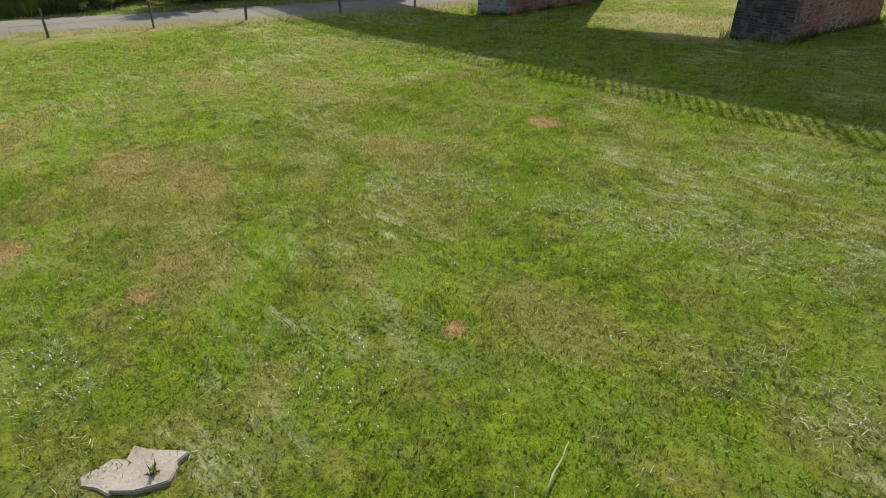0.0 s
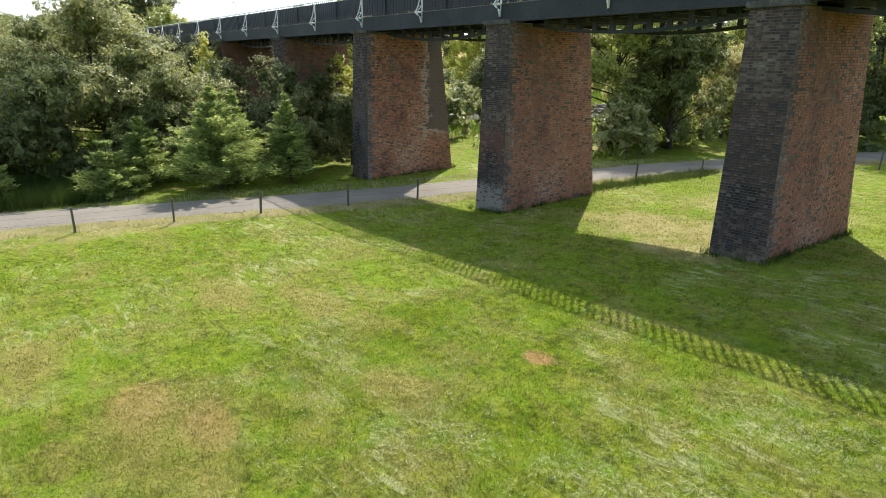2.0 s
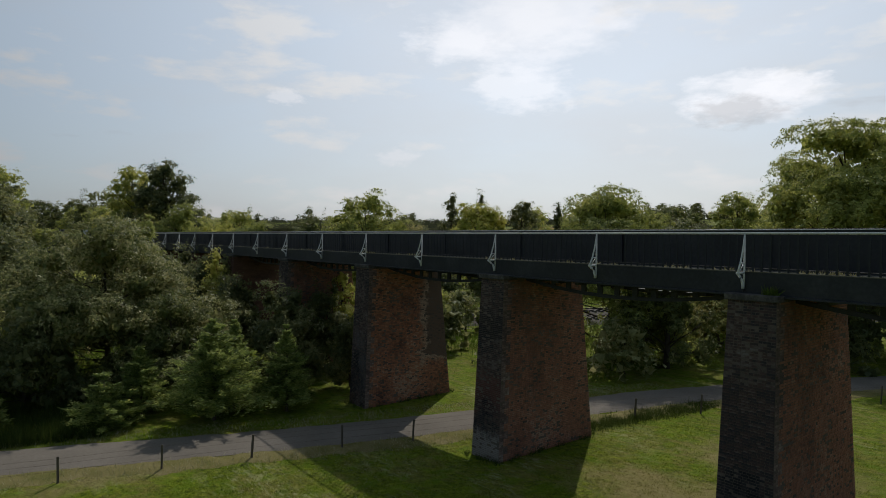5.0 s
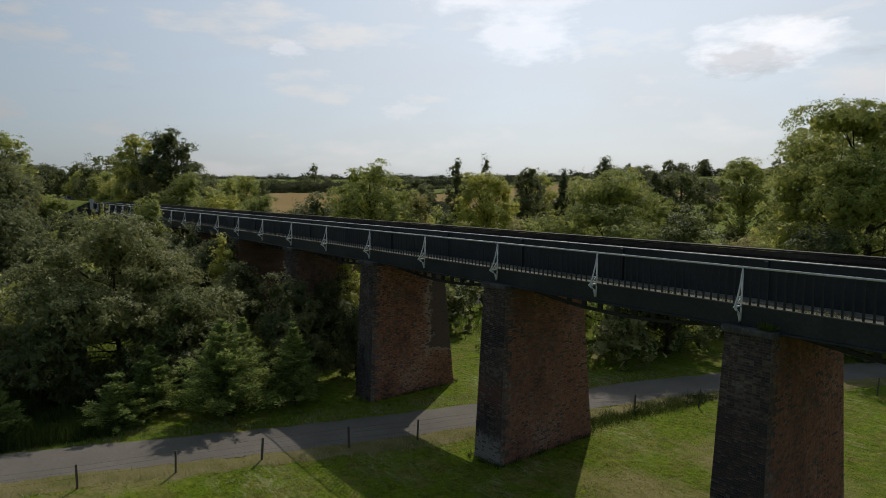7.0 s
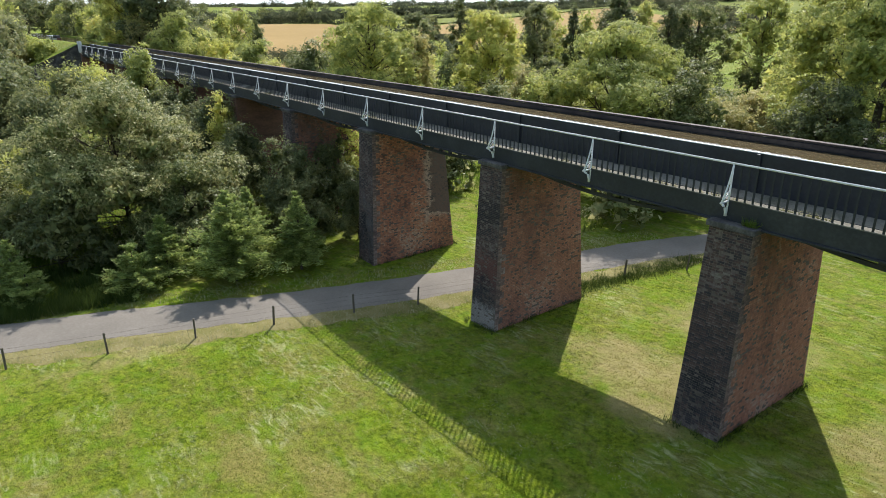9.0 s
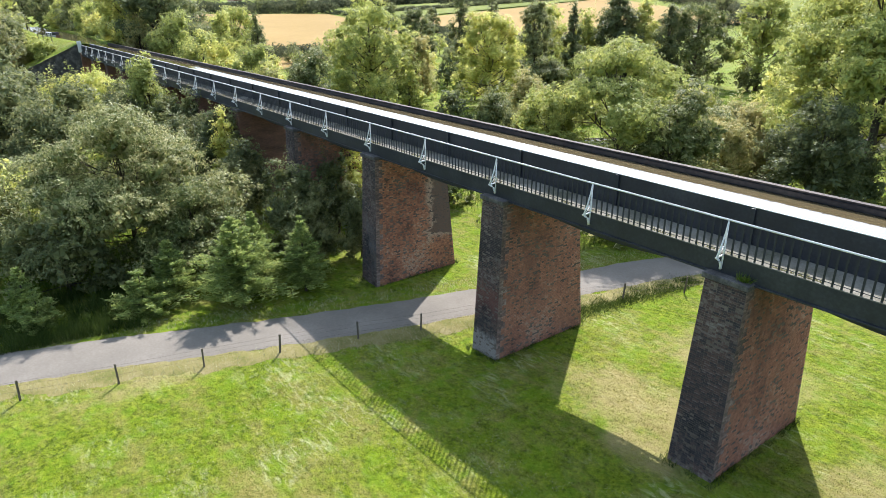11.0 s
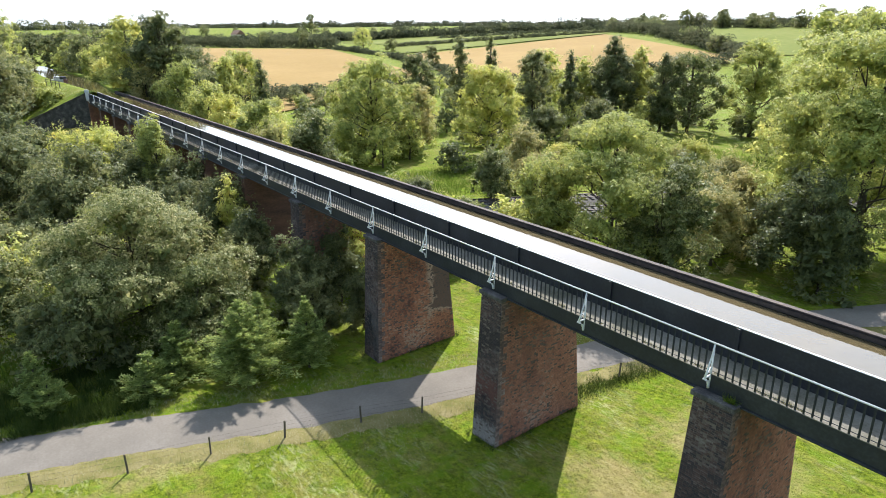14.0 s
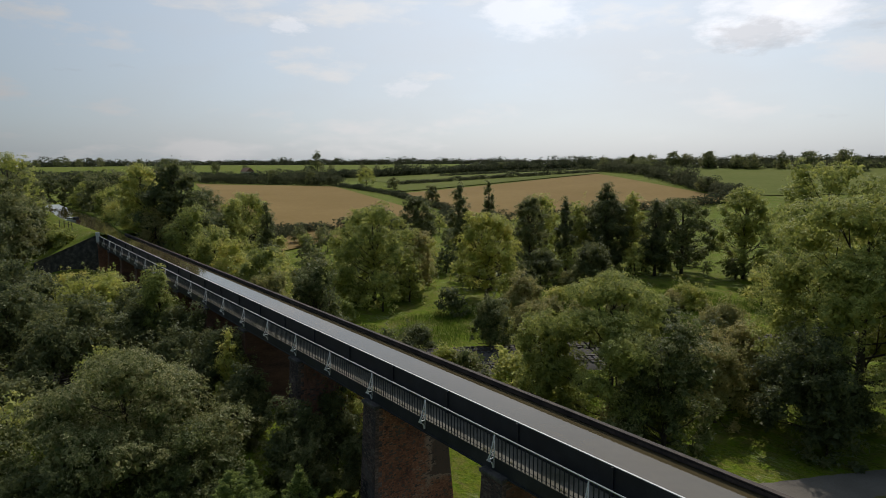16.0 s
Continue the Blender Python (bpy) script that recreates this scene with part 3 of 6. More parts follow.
ROAD = [(-58, -88), (-42, -60), (-32, -39), (-26.6, -26), (-23.2, -19.1), (-21.4, -14.4), (-18.4, -7.4), (-16.2, -1.6), (-14.8, 2.6), (-12.9, 8.6), (-11.2, 14.3), (-8.6, 20.5), (-6.2, 25.6), (-3.4, 31.2), (1.5, 40), (8, 52), (20, 70)]


def along(points, step):
    """Points every step metres along a smooth line."""
    out = []
    for i in range(len(points) - 1):
        p0, p1, p2, p3 = (Vector((*points[min(len(points) - 1, max(0, i + k))], 0)) for k in (-1, 0, 1, 2))
        n = max(1, int((p2 - p1).length / step))
        for k in range(n):
            t = k / n
            out.append(0.5 * ((2 * p1) + (p2 - p0) * t + (2 * p0 - 5 * p1 + 4 * p2 - p3) * t * t + (3 * p1 - p0 - 3 * p2 + p3) * t ** 3))
    out.append(Vector((*points[-1], 0)))
    return out


def ribbon(name, centre, offsets, lifts, mat, ragged=0.0):
    vs, fs = [], []
    k = len(offsets)
    for i, p in enumerate(centre):
        d = (centre[min(len(centre) - 1, i + 1)] - centre[max(0, i - 1)]).normalized()
        s = Vector((d.y, -d.x, 0))
        for j, o in enumerate(offsets):
            if ragged and j in (0, k - 1):
                o += ragged * noise.noise((p.x * 0.9, p.y * 0.9, j)) + ragged * 0.5 * noise.noise((p.x * 3, p.y * 3, j + 5))
            q = p + s * o
            vs.append((q.x, q.y, ground_z(q.x, q.y) + lifts[j]))
    for i in range(len(centre) - 1):
        for j in range(k - 1):
            fs.append((i * k + j, i * k + j + 1, (i + 1) * k + j + 1, (i + 1) * k + j))
    return link(name, vs, fs, mat, smooth_shade=True)


centre_line = along(ROAD, 0.35)
_cl = np.array([(p.x, p.y) for p in centre_line])


def lane_gap(x, y):
    return float(np.sqrt(((_cl - (x, y)) ** 2).sum(1).min()))


road = ribbon("road", centre_line, [-1.5, -1.2, -0.4, 0.4, 1.2, 1.5], [0.015, 0.05, 0.075, 0.075, 0.05, 0.015], M["asphalt"], 0.16)
tagged(road, "narrow worn grey asphalt lane through the meadow", "road", kind="structure")
verge = ribbon("verge", centre_line, [1.2, 1.7, 2.4, 3.1], [0.0, 0.035, 0.03, -0.03], M["verge"], 0.9)
tagged(verge, "strip of dry yellow grass beside the lane", "verge", kind="structure")


def field(name, corners, mat, label, lift):
    """A field draped over the land inside a polygon."""
    n = 26
    a, b, c, d = (Vector((*p, 0)) for p in corners)
    vs, fs = [], []
    for j in range(n + 1):
        for i in range(n + 1):
            u, v = i / n, j / n
            p = (a * (1 - u) + b * u) * (1 - v) + (d * (1 - u) + c * u) * v
            vs.append((p.x, p.y, ground_z(p.x, p.y) + lift))
    for j in range(n):
        for i in range(n):
            q = j * (n + 1) + i
            fs.append((q, q + 1, q + n + 2, q + n + 1))
    ob = link(name, vs, fs, mat, smooth_shade=True)
    return tagged(ob, label, "field", kind="structure")


# ---------- the aqueduct ----------
SPAN = 10.36
HALF = SPAN / 2
DECK, RAIL, TOP = 8.05, 9.16, 9.29
X_FAR, X_NEAR = -11 * SPAN, 3 * SPAN


def pier_outline(z, base, top):
    """Half width, front and back of a pier at a height: battered ends, nearly upright sides."""
    t = (z - base) / (top - base)
    return 0.82 - 0.15 * t, -0.68 + 0.38 * t, 5.05 - 0.66 * t


BRICK = [(-0.5, 0, -0.5), (0.5, 0, -0.5), (0.5, 0, 0.5), (-0.5, 0, 0.5), (-0.5, 1, -0.5), (0.5, 1, -0.5), (0.5, 1, 0.5), (-0.5, 1, 0.5)]
BRICK_FACES = [(4, 5, 6, 7), (0, 1, 5, 4), (1, 2, 6, 5), (2, 3, 7, 6), (3, 0, 4, 7)]


def brick_places(base, top, side, rng):
    """Centre, half-frame and length of every brick of one face of a pier, in the pier's own space."""
    out = []
    course = 0
    z = base + 0.04
    while z < top - 0.03:
        w, f, b = pier_outline(z, base, top)
        if side == "front":
            a0, a1 = Vector((-w, f, z)), Vector((w, f, z))
        elif side == "right":
            a0, a1 = Vector((w, f, z)), Vector((w, b, z))
        elif side == "left":
            a0, a1 = Vector((-w, b, z)), Vector((-w, f, z))
        else:
            a0, a1 = Vector((w, b, z)), Vector((-w, b, z))
        d = a1 - a0
        length = d.length
        d.normalize()
        pitch = 0.2275 if course % 2 == 0 else 0.1165
        n = max(1, round(length / pitch))
        real = length / n
        for k in range(n):
            out.append((a0 + d * (real * (k + 0.5)), d, real - 0.015))
        z += 0.0755
        course += 1
    return out


def brick_shell(places, rng):
    """Joined bricks, each a little proud of the mortar by its own amount."""
    base = np.array(BRICK)
    n = len(places)
    c = np.array([tuple(p[0]) for p in places])
    d = np.array([tuple(p[1]) for p in places])
    ln = np.array([p[2] for p in places])
    out = np.stack([d[:, 1], -d[:, 0], np.zeros(n)], 1)
    proud = rng.uniform(0.004, 0.016, n)
    gone = rng.random(n) < 0.13
    proud[gone] = -0.014
    v = (c[:, None, :] + base[None, :, 0:1] * (d * ln[:, None])[:, None, :]
         + (base[None, :, 1:2] * (proud + 0.012)[:, None, None] - 0.012) * out[:, None, :]
         + base[None, :, 2:3] * np.array([0, 0, 0.060])[None, None, :])
    verts = v.reshape(-1, 3)
    faces = (np.array(BRICK_FACES)[None] + (8 * np.arange(n))[:, None, None]).reshape(-1, 4)
    return verts.tolist(), faces.tolist()


def pier(index, base, top, bricks):
    x = index * SPAN + (0.36 if index == 0 else 0.15)
    ob = thing("brick_pier", (x, 0, 0), "tall battered pier of red and dark brick on the grass", "pier", "piers of the aqueduct")
    rng = np.random.default_rng(40 + index)
    vs, fs = [], []
    steps = 6
    for i in range(steps + 1):
        z = base - 0.4 + (top - base + 0.4) * i / steps
        w, f, b = pier_outline(z, base, top)
        vs += [(-w, f, z), (w, f, z), (w, b, z), (-w, b, z)]
    for i in range(steps):
        for k in range(4):
            fs.append((4 * i + k, 4 * i + (k + 1) % 4, 4 * i + 4 + (k + 1) % 4, 4 * i + 4 + k))
    fs.append(tuple(4 * steps + k for k in range(4)))
    link("core", vs, fs, M["mortar"] if bricks else M["brick_far"], ob)
    # stone caps on the two ends that stand out from under the trough
    bm = bmesh.new()
    w, f, b = pier_outline(top, base, top)
    box_into(bm, -w - 0.08, w + 0.08, f - 0.10, 0.35, top - 0.02, top + 0.16, 0.03)
    part("cap_stone", bm, M["stone"], ob, "dark weathered cap stone")
    bm = bmesh.new()
    box_into(bm, -w - 0.06, w + 0.06, 3.9, b + 0.08, top - 0.02, top + 0.10, 0.03)
    part("cap_stone", bm, M["stone"], ob, "dark weathered cap stone")
    if not bricks:
        return ob
    front = brick_places(base, top, "front", rng)
    right = brick_places(base, top, "right", rng)
    if index == 0:
        chosen = [p for p in front if 2.6 < p[0].z < 6.4]
        chosen = chosen[:300]
        front = [p for p in front if not 2.6 < p[0].z < 6.4] + [p for p in front if 2.6 < p[0].z < 6.4][300:]
        PIECES.append((ob, chosen))
    # corner bricks turn the end's dark brick round onto the long side
    quoin = [p for p in right if p[0].y < pier_outline(p[0].z, base, top)[1] + 0.26 + 0.22 * (int(p[0].z / 0.3) % 2)]
    field_bricks = [p for p in right if p[0].y >= pier_outline(p[0].z, base, top)[1] + 0.26 + 0.22 * (int(p[0].z / 0.3) % 2)]
    # the ends get much darker bricks than the long sides
    for name, places, mat, label in (("end_brickwork", front, {0: M["brick_end_near"], -1: M["brick_end_lane"]}.get(index, M["brick_dark"]), "dark brick end"), ("quoin_brickwork", quoin, M["brick_quoin"], "greyish purple corner bricks"), ("side_brickwork", field_bricks, M["brick_patched"] if index == -2 else M["brick_red"], "worn red brick side")):
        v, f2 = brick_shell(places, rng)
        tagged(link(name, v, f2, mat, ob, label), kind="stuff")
    return ob


M["brick_quoin"] = material("purple_corner_brick", [(0.06, 0.05, 0.05), (0.14, 0.10, 0.095), (0.24, 0.17, 0.15), (0.36, 0.31, 0.28)], 0.8, 6, 0.92, bump=0.4, bump_scale=40, island=0.16)
M["brick_dark_piece"] = material("dark_end_brick_piece", [(0.025, 0.024, 0.028), (0.05, 0.044, 0.048), (0.10, 0.062, 0.056), (0.19, 0.165, 0.15)], 0.6, 6, 0.9, bump=0.4, bump_scale=40, span=0.34, per_object=0.17)
# the pier beyond the lane has a dark, ragged patch of later brick towards its back, edged with pale lime
patched = material("patched_red_brick", [(0.11, 0.06, 0.05), (0.30, 0.13, 0.08), (0.43, 0.19, 0.11), (0.47, 0.31, 0.22)], 0.5, 5, 0.92, bump=0.4, bump_scale=40, island=0.13, span=0.30)
_n, _l = patched.node_tree.nodes, patched.node_tree.links


def _node_math(op, a, c):
    x = _n.new("ShaderNodeMath")
    x.operation = op
    for i, v in ((0, a), (1, c)):
        if isinstance(v, (int, float)):
            x.inputs[i].default_value = v
        else:
            _l.new(v, x.inputs[i])
    return x.outputs[0]


_co = _n.new("ShaderNodeTexCoord")
_se = _n.new("ShaderNodeSeparateXYZ")
_no = _n.new("ShaderNodeTexNoise")
_no.inputs["Scale"].default_value, _no.inputs["Detail"].default_value = 1.4, 6
_l.new(_co.outputs["Object"], _se.inputs[0])
_l.new(_co.outputs["Object"], _no.inputs["Vector"])
_wob = _node_math("MULTIPLY", _node_math("SUBTRACT", _no.outputs["Fac"], 0.5), 1.6)
_up = _node_math("SUBTRACT", _se.outputs[2], 2.3)
_back = _node_math("SUBTRACT", _se.outputs[1], 3.35)
_foot = _node_math("SUBTRACT", _node_math("SUBTRACT", _se.outputs[1], 2.9), _node_math("MULTIPLY", _node_math("ABSOLUTE", _node_math("SUBTRACT", _se.outputs[2], 2.5), 0), 3.5))
_edge = _node_math("ADD", _node_math("MAXIMUM", _node_math("MINIMUM", _back, _up), _foot), _wob)
_src = _n["Principled BSDF"].inputs["Base Color"].links[0].from_socket
for _lo, _hi, _tint in ((-0.45, 0.0, (0.46, 0.36, 0.28)), (0.05, 0.2, (0.09, 0.055, 0.045))):
    _mr = _n.new("ShaderNodeMapRange")
    _mr.inputs[1].default_value, _mr.inputs[2].default_value = _lo, _hi
    _l.new(_edge, _mr.inputs[0])
    _mx = _n.new("ShaderNodeMixRGB")
    _mx.inputs[2].default_value = (*_tint, 1)
    _l.new(_node_math("MULTIPLY", _mr.outputs[0], 0.8), _mx.inputs[0])
    _l.new(_src, _mx.inputs[1])
    _src = _mx.outputs[0]
_l.new(_src, _n["Principled BSDF"].inputs["Base Color"])
M["brick_patched"] = patched


def banded(m, bands):
    """Lime, dark and rust-red courses that follow the height of a pier's end, ragged at their rims. Bands: low, high,
    rim, tint, amount, grain.
    """
    n, l = m.node_tree.nodes, m.node_tree.links

    def calc(op, a, c):
        x = n.new("ShaderNodeMath")
        x.operation = op
        for i, v in ((0, a), (1, c)):
            if isinstance(v, (int, float)):
                x.inputs[i].default_value = v
            else:
                l.new(v, x.inputs[i])
        return x.outputs[0]

    co, se = n.new("ShaderNodeTexCoord"), n.new("ShaderNodeSeparateXYZ")
    l.new(co.outputs["Object"], se.inputs[0])
    src = n["Principled BSDF"].inputs["Base Color"].links[0].from_socket
    for low, high, rim, tint, amount, grain in bands:
        t = n.new("ShaderNodeTexNoise")
        t.inputs["Scale"].default_value, t.inputs["Detail"].default_value, t.inputs["Roughness"].default_value = grain, 6, 0.7
        l.new(co.outputs["Object"], t.inputs["Vector"])
        inside = calc("SUBTRACT", (high - low) / 2, calc("ABSOLUTE", calc("SUBTRACT", se.outputs[2], (high + low) / 2), 0))
        edge = calc("ADD", inside, calc("MULTIPLY", calc("SUBTRACT", t.outputs["Fac"], 0.56), 5.0 * rim))
        mr = n.new("ShaderNodeMapRange")
        mr.inputs[1].default_value, mr.inputs[2].default_value = 0.0, rim
        l.new(edge, mr.inputs[0])
        mx = n.new("ShaderNodeMixRGB")
        mx.inputs[2].default_value = (*tint, 1)
        l.new(calc("MULTIPLY", mr.outputs[0], amount), mx.inputs[0])
        l.new(src, mx.inputs[1])
        src = mx.outputs[0]
    l.new(src, n["Principled BSDF"].inputs["Base Color"])
    return m


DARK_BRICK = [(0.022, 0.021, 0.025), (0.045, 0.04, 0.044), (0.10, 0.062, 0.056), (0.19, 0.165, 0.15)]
M["brick_end_lane"] = banded(material("dark_and_red_brick", DARK_BRICK, 0.6, 6, 0.9, bump=0.4, bump_scale=40, island=0.14, span=0.34),
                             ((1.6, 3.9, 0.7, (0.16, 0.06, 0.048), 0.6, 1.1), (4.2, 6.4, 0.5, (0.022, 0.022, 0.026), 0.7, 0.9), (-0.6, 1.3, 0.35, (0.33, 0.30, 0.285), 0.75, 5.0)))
M["brick_end_near"] = banded(material("dark_and_lime_brick", DARK_BRICK, 0.6, 6, 0.9, bump=0.4, bump_scale=40, island=0.14, span=0.34),
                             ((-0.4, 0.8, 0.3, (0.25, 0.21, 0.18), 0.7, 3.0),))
PIECES = []
PIER_TOP = 7.32
for i in range(-10, 3):
    gx = i * SPAN + 0.2
    base = ground_z(gx, 1.5) if i else 0.25
    pier(i, base - 0.05 if i else 0.2, PIER_TOP, -3 <= i <= 0)

# --- cast-iron trough, plate by plate
trough = thing("iron_trough", (0, 0, 0), "long dark cast-iron canal trough carried on brick piers", "aqueduct", kind="structure")


def plate(x0, x1, y0, y1, z0, z1, name="wall_plate", label="", mat=None):
    return box(name, x0 + 0.006, x1 - 0.006, y0, y1, z0, z1, mat or M["iron"], trough, label, 0.006)


x = X_FAR
while x < X_NEAR - 0.1:
    plate(x, x + HALF, 1.40, 1.43, 7.5, TOP - 0.03)
    plate(x, x + HALF, 4.13, 4.16, 7.5, TOP - 0.03)
    # flanges over the joints
    bm = bmesh.new()
    box_into(bm, x - 0.07, x + 0.07, 1.32, 1.40, DECK, TOP - 0.05, 0.01)
    part("flange", bm, M["iron"], trough)
    bm = bmesh.new()
    box_into(bm, x - 0.07, x + 0.07, 4.16, 4.26, 7.45, TOP - 0.05, 0.01)
    part("flange", bm, M["iron"], trough)
    # edge girder that carries the towpath
    plate(x, x + HALF, -0.03, 0.03, 7.46, DECK + 0.02, "edge_girder")
    x += HALF
box("near_lip", X_FAR, X_NEAR, 1.38, 1.46, TOP - 0.03, TOP, M["white"], trough, "thin white upper lip", 0.008)
box("girder_flange", X_FAR, X_NEAR, -0.10, 0.12, 7.40, 7.46, M["iron"], trough, "", 0.01)
box("girder_head", X_FAR, X_NEAR, -0.035, 0.05, DECK + 0.02, DECK + 0.05, M["gravel"], trough, "pale worn edge strip under the railing", 0.008)
box("far_lip", X_FAR, X_NEAR, 4.06, 4.30, TOP - 0.01, TOP + 0.05, M["rust"], trough, "worn rusty upper lip", 0.012)
box("far_rub", X_FAR, X_NEAR, 4.07, 4.12, TOP - 0.20, TOP - 0.05, M["rust"], trough, "rusty inner rubbing strip", 0.01)
box("trough_floor", X_FAR, X_NEAR, 1.40, 4.16, 7.44, 7.50, M["iron"], trough)
box("towpath_slab", X_FAR, X_NEAR, 0.03, 1.40, DECK - 0.12, DECK - 0.02, M["iron"], trough)

towpath = box("towpath", X_FAR, X_NEAR, 0.06, 1.39, DECK - 0.02, DECK + 0.015, M["gravel"])
tagged(towpath, "pale gravel towpath beside the canal trough", "towpath", kind="structure")
water = box("water", X_FAR - 1, X_NEAR, 1.43, 4.13, 7.52, TOP - 0.24, M["water"])
tagged(water, "still brown canal water reflecting the sky", "water", kind="structure")

# --- braced ironwork under each span
for i in range(-11, 3):
    x0, x1 = i * SPAN + 0.9, (i + 1) * SPAN - 0.5
    for y in (0.9, 3.9):
        rib = thing("arched_rib", ((x0 + x1) / 2, y, 7.4), "shallow dark iron rib with square openings under the trough", "girder", "ribs under the trough")
        L = (x1 - x0) / 2
        pts = [(-L + 2 * L * k / 12, 0, -0.10 - 0.40 * (1 - ((k - 6) / 6) ** 2)) for k in range(13)]
        bm = bmesh.new()
        for a, b2 in zip(pts, pts[1:]):
            r = bmesh.ops.create_cube(bm, size=1.0)
            for v in r["verts"]:
                t = v.co.x + 0.5
                v.co = Vector((a[0] + (b2[0] - a[0]) * t, v.co.y * 0.10, a[2] + (b2[2] - a[2]) * t + v.co.z * 0.12))
        bmesh.ops.remove_doubles(bm, verts=bm.verts, dist=0.002)
        part("lower_chord", bm, M["iron"], rib)
        for k in range(1, 12):
            box("upright", pts[k][0] - 0.10, pts[k][0] + 0.10, -0.04, 0.04, pts[k][2], 0.06, M["iron"], rib)
    for k in range(1, 9):
        xx = x0 + (x1 - x0) * k / 9
        b = box("cross_beam", xx - 0.08, xx + 0.08, 0.5, 4.1, 7.26, 7.40, M["iron"])
        tagged(b, "dark iron beam across the underside of the trough", "beam", "cross beams")

# --- railing with white braced stanchions
railing = thing("railing", (0, 0, DECK), "iron railing with white handrail and thin dark balusters", "railing", kind="structure")
v, f = tube([(X_FAR, 0, RAIL - DECK), (X_NEAR, 0, RAIL - DECK)], 0.03, 10)
link("handrail", v, f, M["white"], railing, "white painted handrail", True)
v, f = tube([(X_FAR, 0, 0.14), (X_NEAR, 0, 0.14)], 0.012, 6)
link("bottom_rail", v, f, M["iron"], railing)
PITCH = HALF / 22
bal_mesh = None
rest_v, rest_f = [], []
k_all = int((X_NEAR - X_FAR) / PITCH)
for k in range(1, k_all):
    x = X_FAR + k * PITCH
    if k % 22 == 0:
        continue
    v = [(sx * 0.028, sy * 0.011, sz) for sz in (0.02, RAIL - DECK - 0.02) for sx, sy in ((-1, -1), (1, -1), (1, 1), (-1, 1))]
    f = [(0, 1, 5, 4), (1, 2, 6, 5), (2, 3, 7, 6), (3, 0, 4, 7), (4, 5, 6, 7), (3, 2, 1, 0)]
    if -52 < x < 16:
        if bal_mesh is None:
            first = link("baluster", v, f, M["iron"], railing)
            first.location = (x, 0, 0)
            bal_mesh = first.data
        else:
            ob = new("baluster", bal_mesh)
            ob.parent = railing
            ob.location = (x, 0, 0)
    else:
        o = len(rest_v)
        rest_v += [(p[0] + x, p[1], p[2]) for p in v]
        rest_f += [tuple(i + o for i in q) for q in f]
tagged(link("far_balusters", rest_v, rest_f, M["iron"], railing), kind="stuff")


def stanchion(x, first=None):
    if first is not None:
        return copy_thing(first, pose(x, 0, DECK))
    ob = thing("stanchion", (x, 0, DECK), "white iron railing bracket with a curved outer brace", "bracket", "railing brackets")
    v, f = tube([(0, -0.02, -0.42), (0, -0.02, 0.0), (0, -0.01, 1.10)], [0.03, 0.032, 0.022], 8)
    link("post", v, f, M["white"], ob, "", True)
    pts = [(0, -0.02, 1.08), (0, -0.07, 0.82), (0, -0.14, 0.55), (0, -0.25, 0.25), (0, -0.38, 0.02)]
    v, f = tube(pts, [0.02, 0.024, 0.026, 0.028, 0.03], 8)
    link("brace", v, f, M["white"], ob, "", True)
    v, f = join_tubes([tube([(0, -0.44, 0.0), (0, 0.03, 0.0)], 0.032, 8), tube([(0, -0.22, 0.27), (0, 0.0, 0.27)], 0.018, 6), tube([(0, -0.3, 0.03), (0, -0.06, 0.26)], 0.016, 6)])
    link("tie", v, f, M["white"], ob, "", True)
    v, f = tube([(0, -0.40, -0.01), (0, -0.26, -0.10), (0, -0.14, -0.20), (0, -0.09, -0.34), (0, -0.07, -0.44)], [0.03, 0.04, 0.045, 0.04, 0.05], 8)
    link("scroll", v, f, M["white"], ob, "", True)
    return ob


st = stanchion(-22 * HALF)
for k in range(-21, 7):
    stanchion(k * HALF, st)

# --- far abutment with its sloping wing wall, and the canal that goes on behind it
ab = thing("abutment", (X_FAR, 0, 0), "dark stone and brick abutment with a sloping wing wall", "abutment", kind="structure")
zb = 2.0
vs = [(0, -0.3, zb), (0, 4.6, zb), (-3, 4.6, zb), (-3, -0.3, zb), (0, -0.3, 8.0), (0, 4.6, 8.0), (-3, 4.6, 8.0), (-3, -0.3, 8.0)]
link("breast_wall", vs, [(0, 1, 5, 4), (1, 2, 6, 5), (2, 3, 7, 6), (3, 0, 4, 7), (4, 5, 6, 7), (3, 2, 1, 0)], M["brick_red"], ab)
wing = [(-0.2, -0.3, 0.2), (-4.4, -9.6, 0.2), (-4.4, -9.6, 4.6), (-0.2, -0.3, 9.15)]
vs = [(p[0], p[1], p[2]) for p in wing] + [(p[0] - 0.55, p[1] + 0.2, p[2]) for p in wing]
link("wing_wall", vs, [(0, 3, 2, 1), (4, 5, 6, 7), (0, 1, 5, 4), (1, 2, 6, 5), (2, 3, 7, 6), (3, 0, 4, 7)], M["stone"], ab, "dark sloping wing wall")
vs = [(p[0] + 0.15, p[1] - 0.1, z) for p, z in ((wing[3], 9.15), (wing[2], 4.6))] + [(p[0] - 0.75, p[1] + 0.3, z) for p, z in ((wing[2], 4.6), (wing[3], 9.15))]
vs += [(a, b2, c + 0.15) for a, b2, c in vs]
link("coping", vs, [(3, 2, 1, 0), (4, 5, 6, 7), (0, 1, 5, 4), (1, 2, 6, 5), (2, 3, 7, 6), (3, 0, 4, 7)], M["stone"], ab, "grey coping stones")
box("end_post", -0.55, 0.1, -0.45, 0.15, 8.0, 9.75, M["white"], ab, "pale stone end post", 0.03)
CANAL = ((0.0, 1.43, 4.13), (-12, 1.0, 4.9), (-30, 0.3, 6.4), (-50, -0.6, 6.8), (-80, 0.0, 6.6), (-125, 0.5, 6.5))
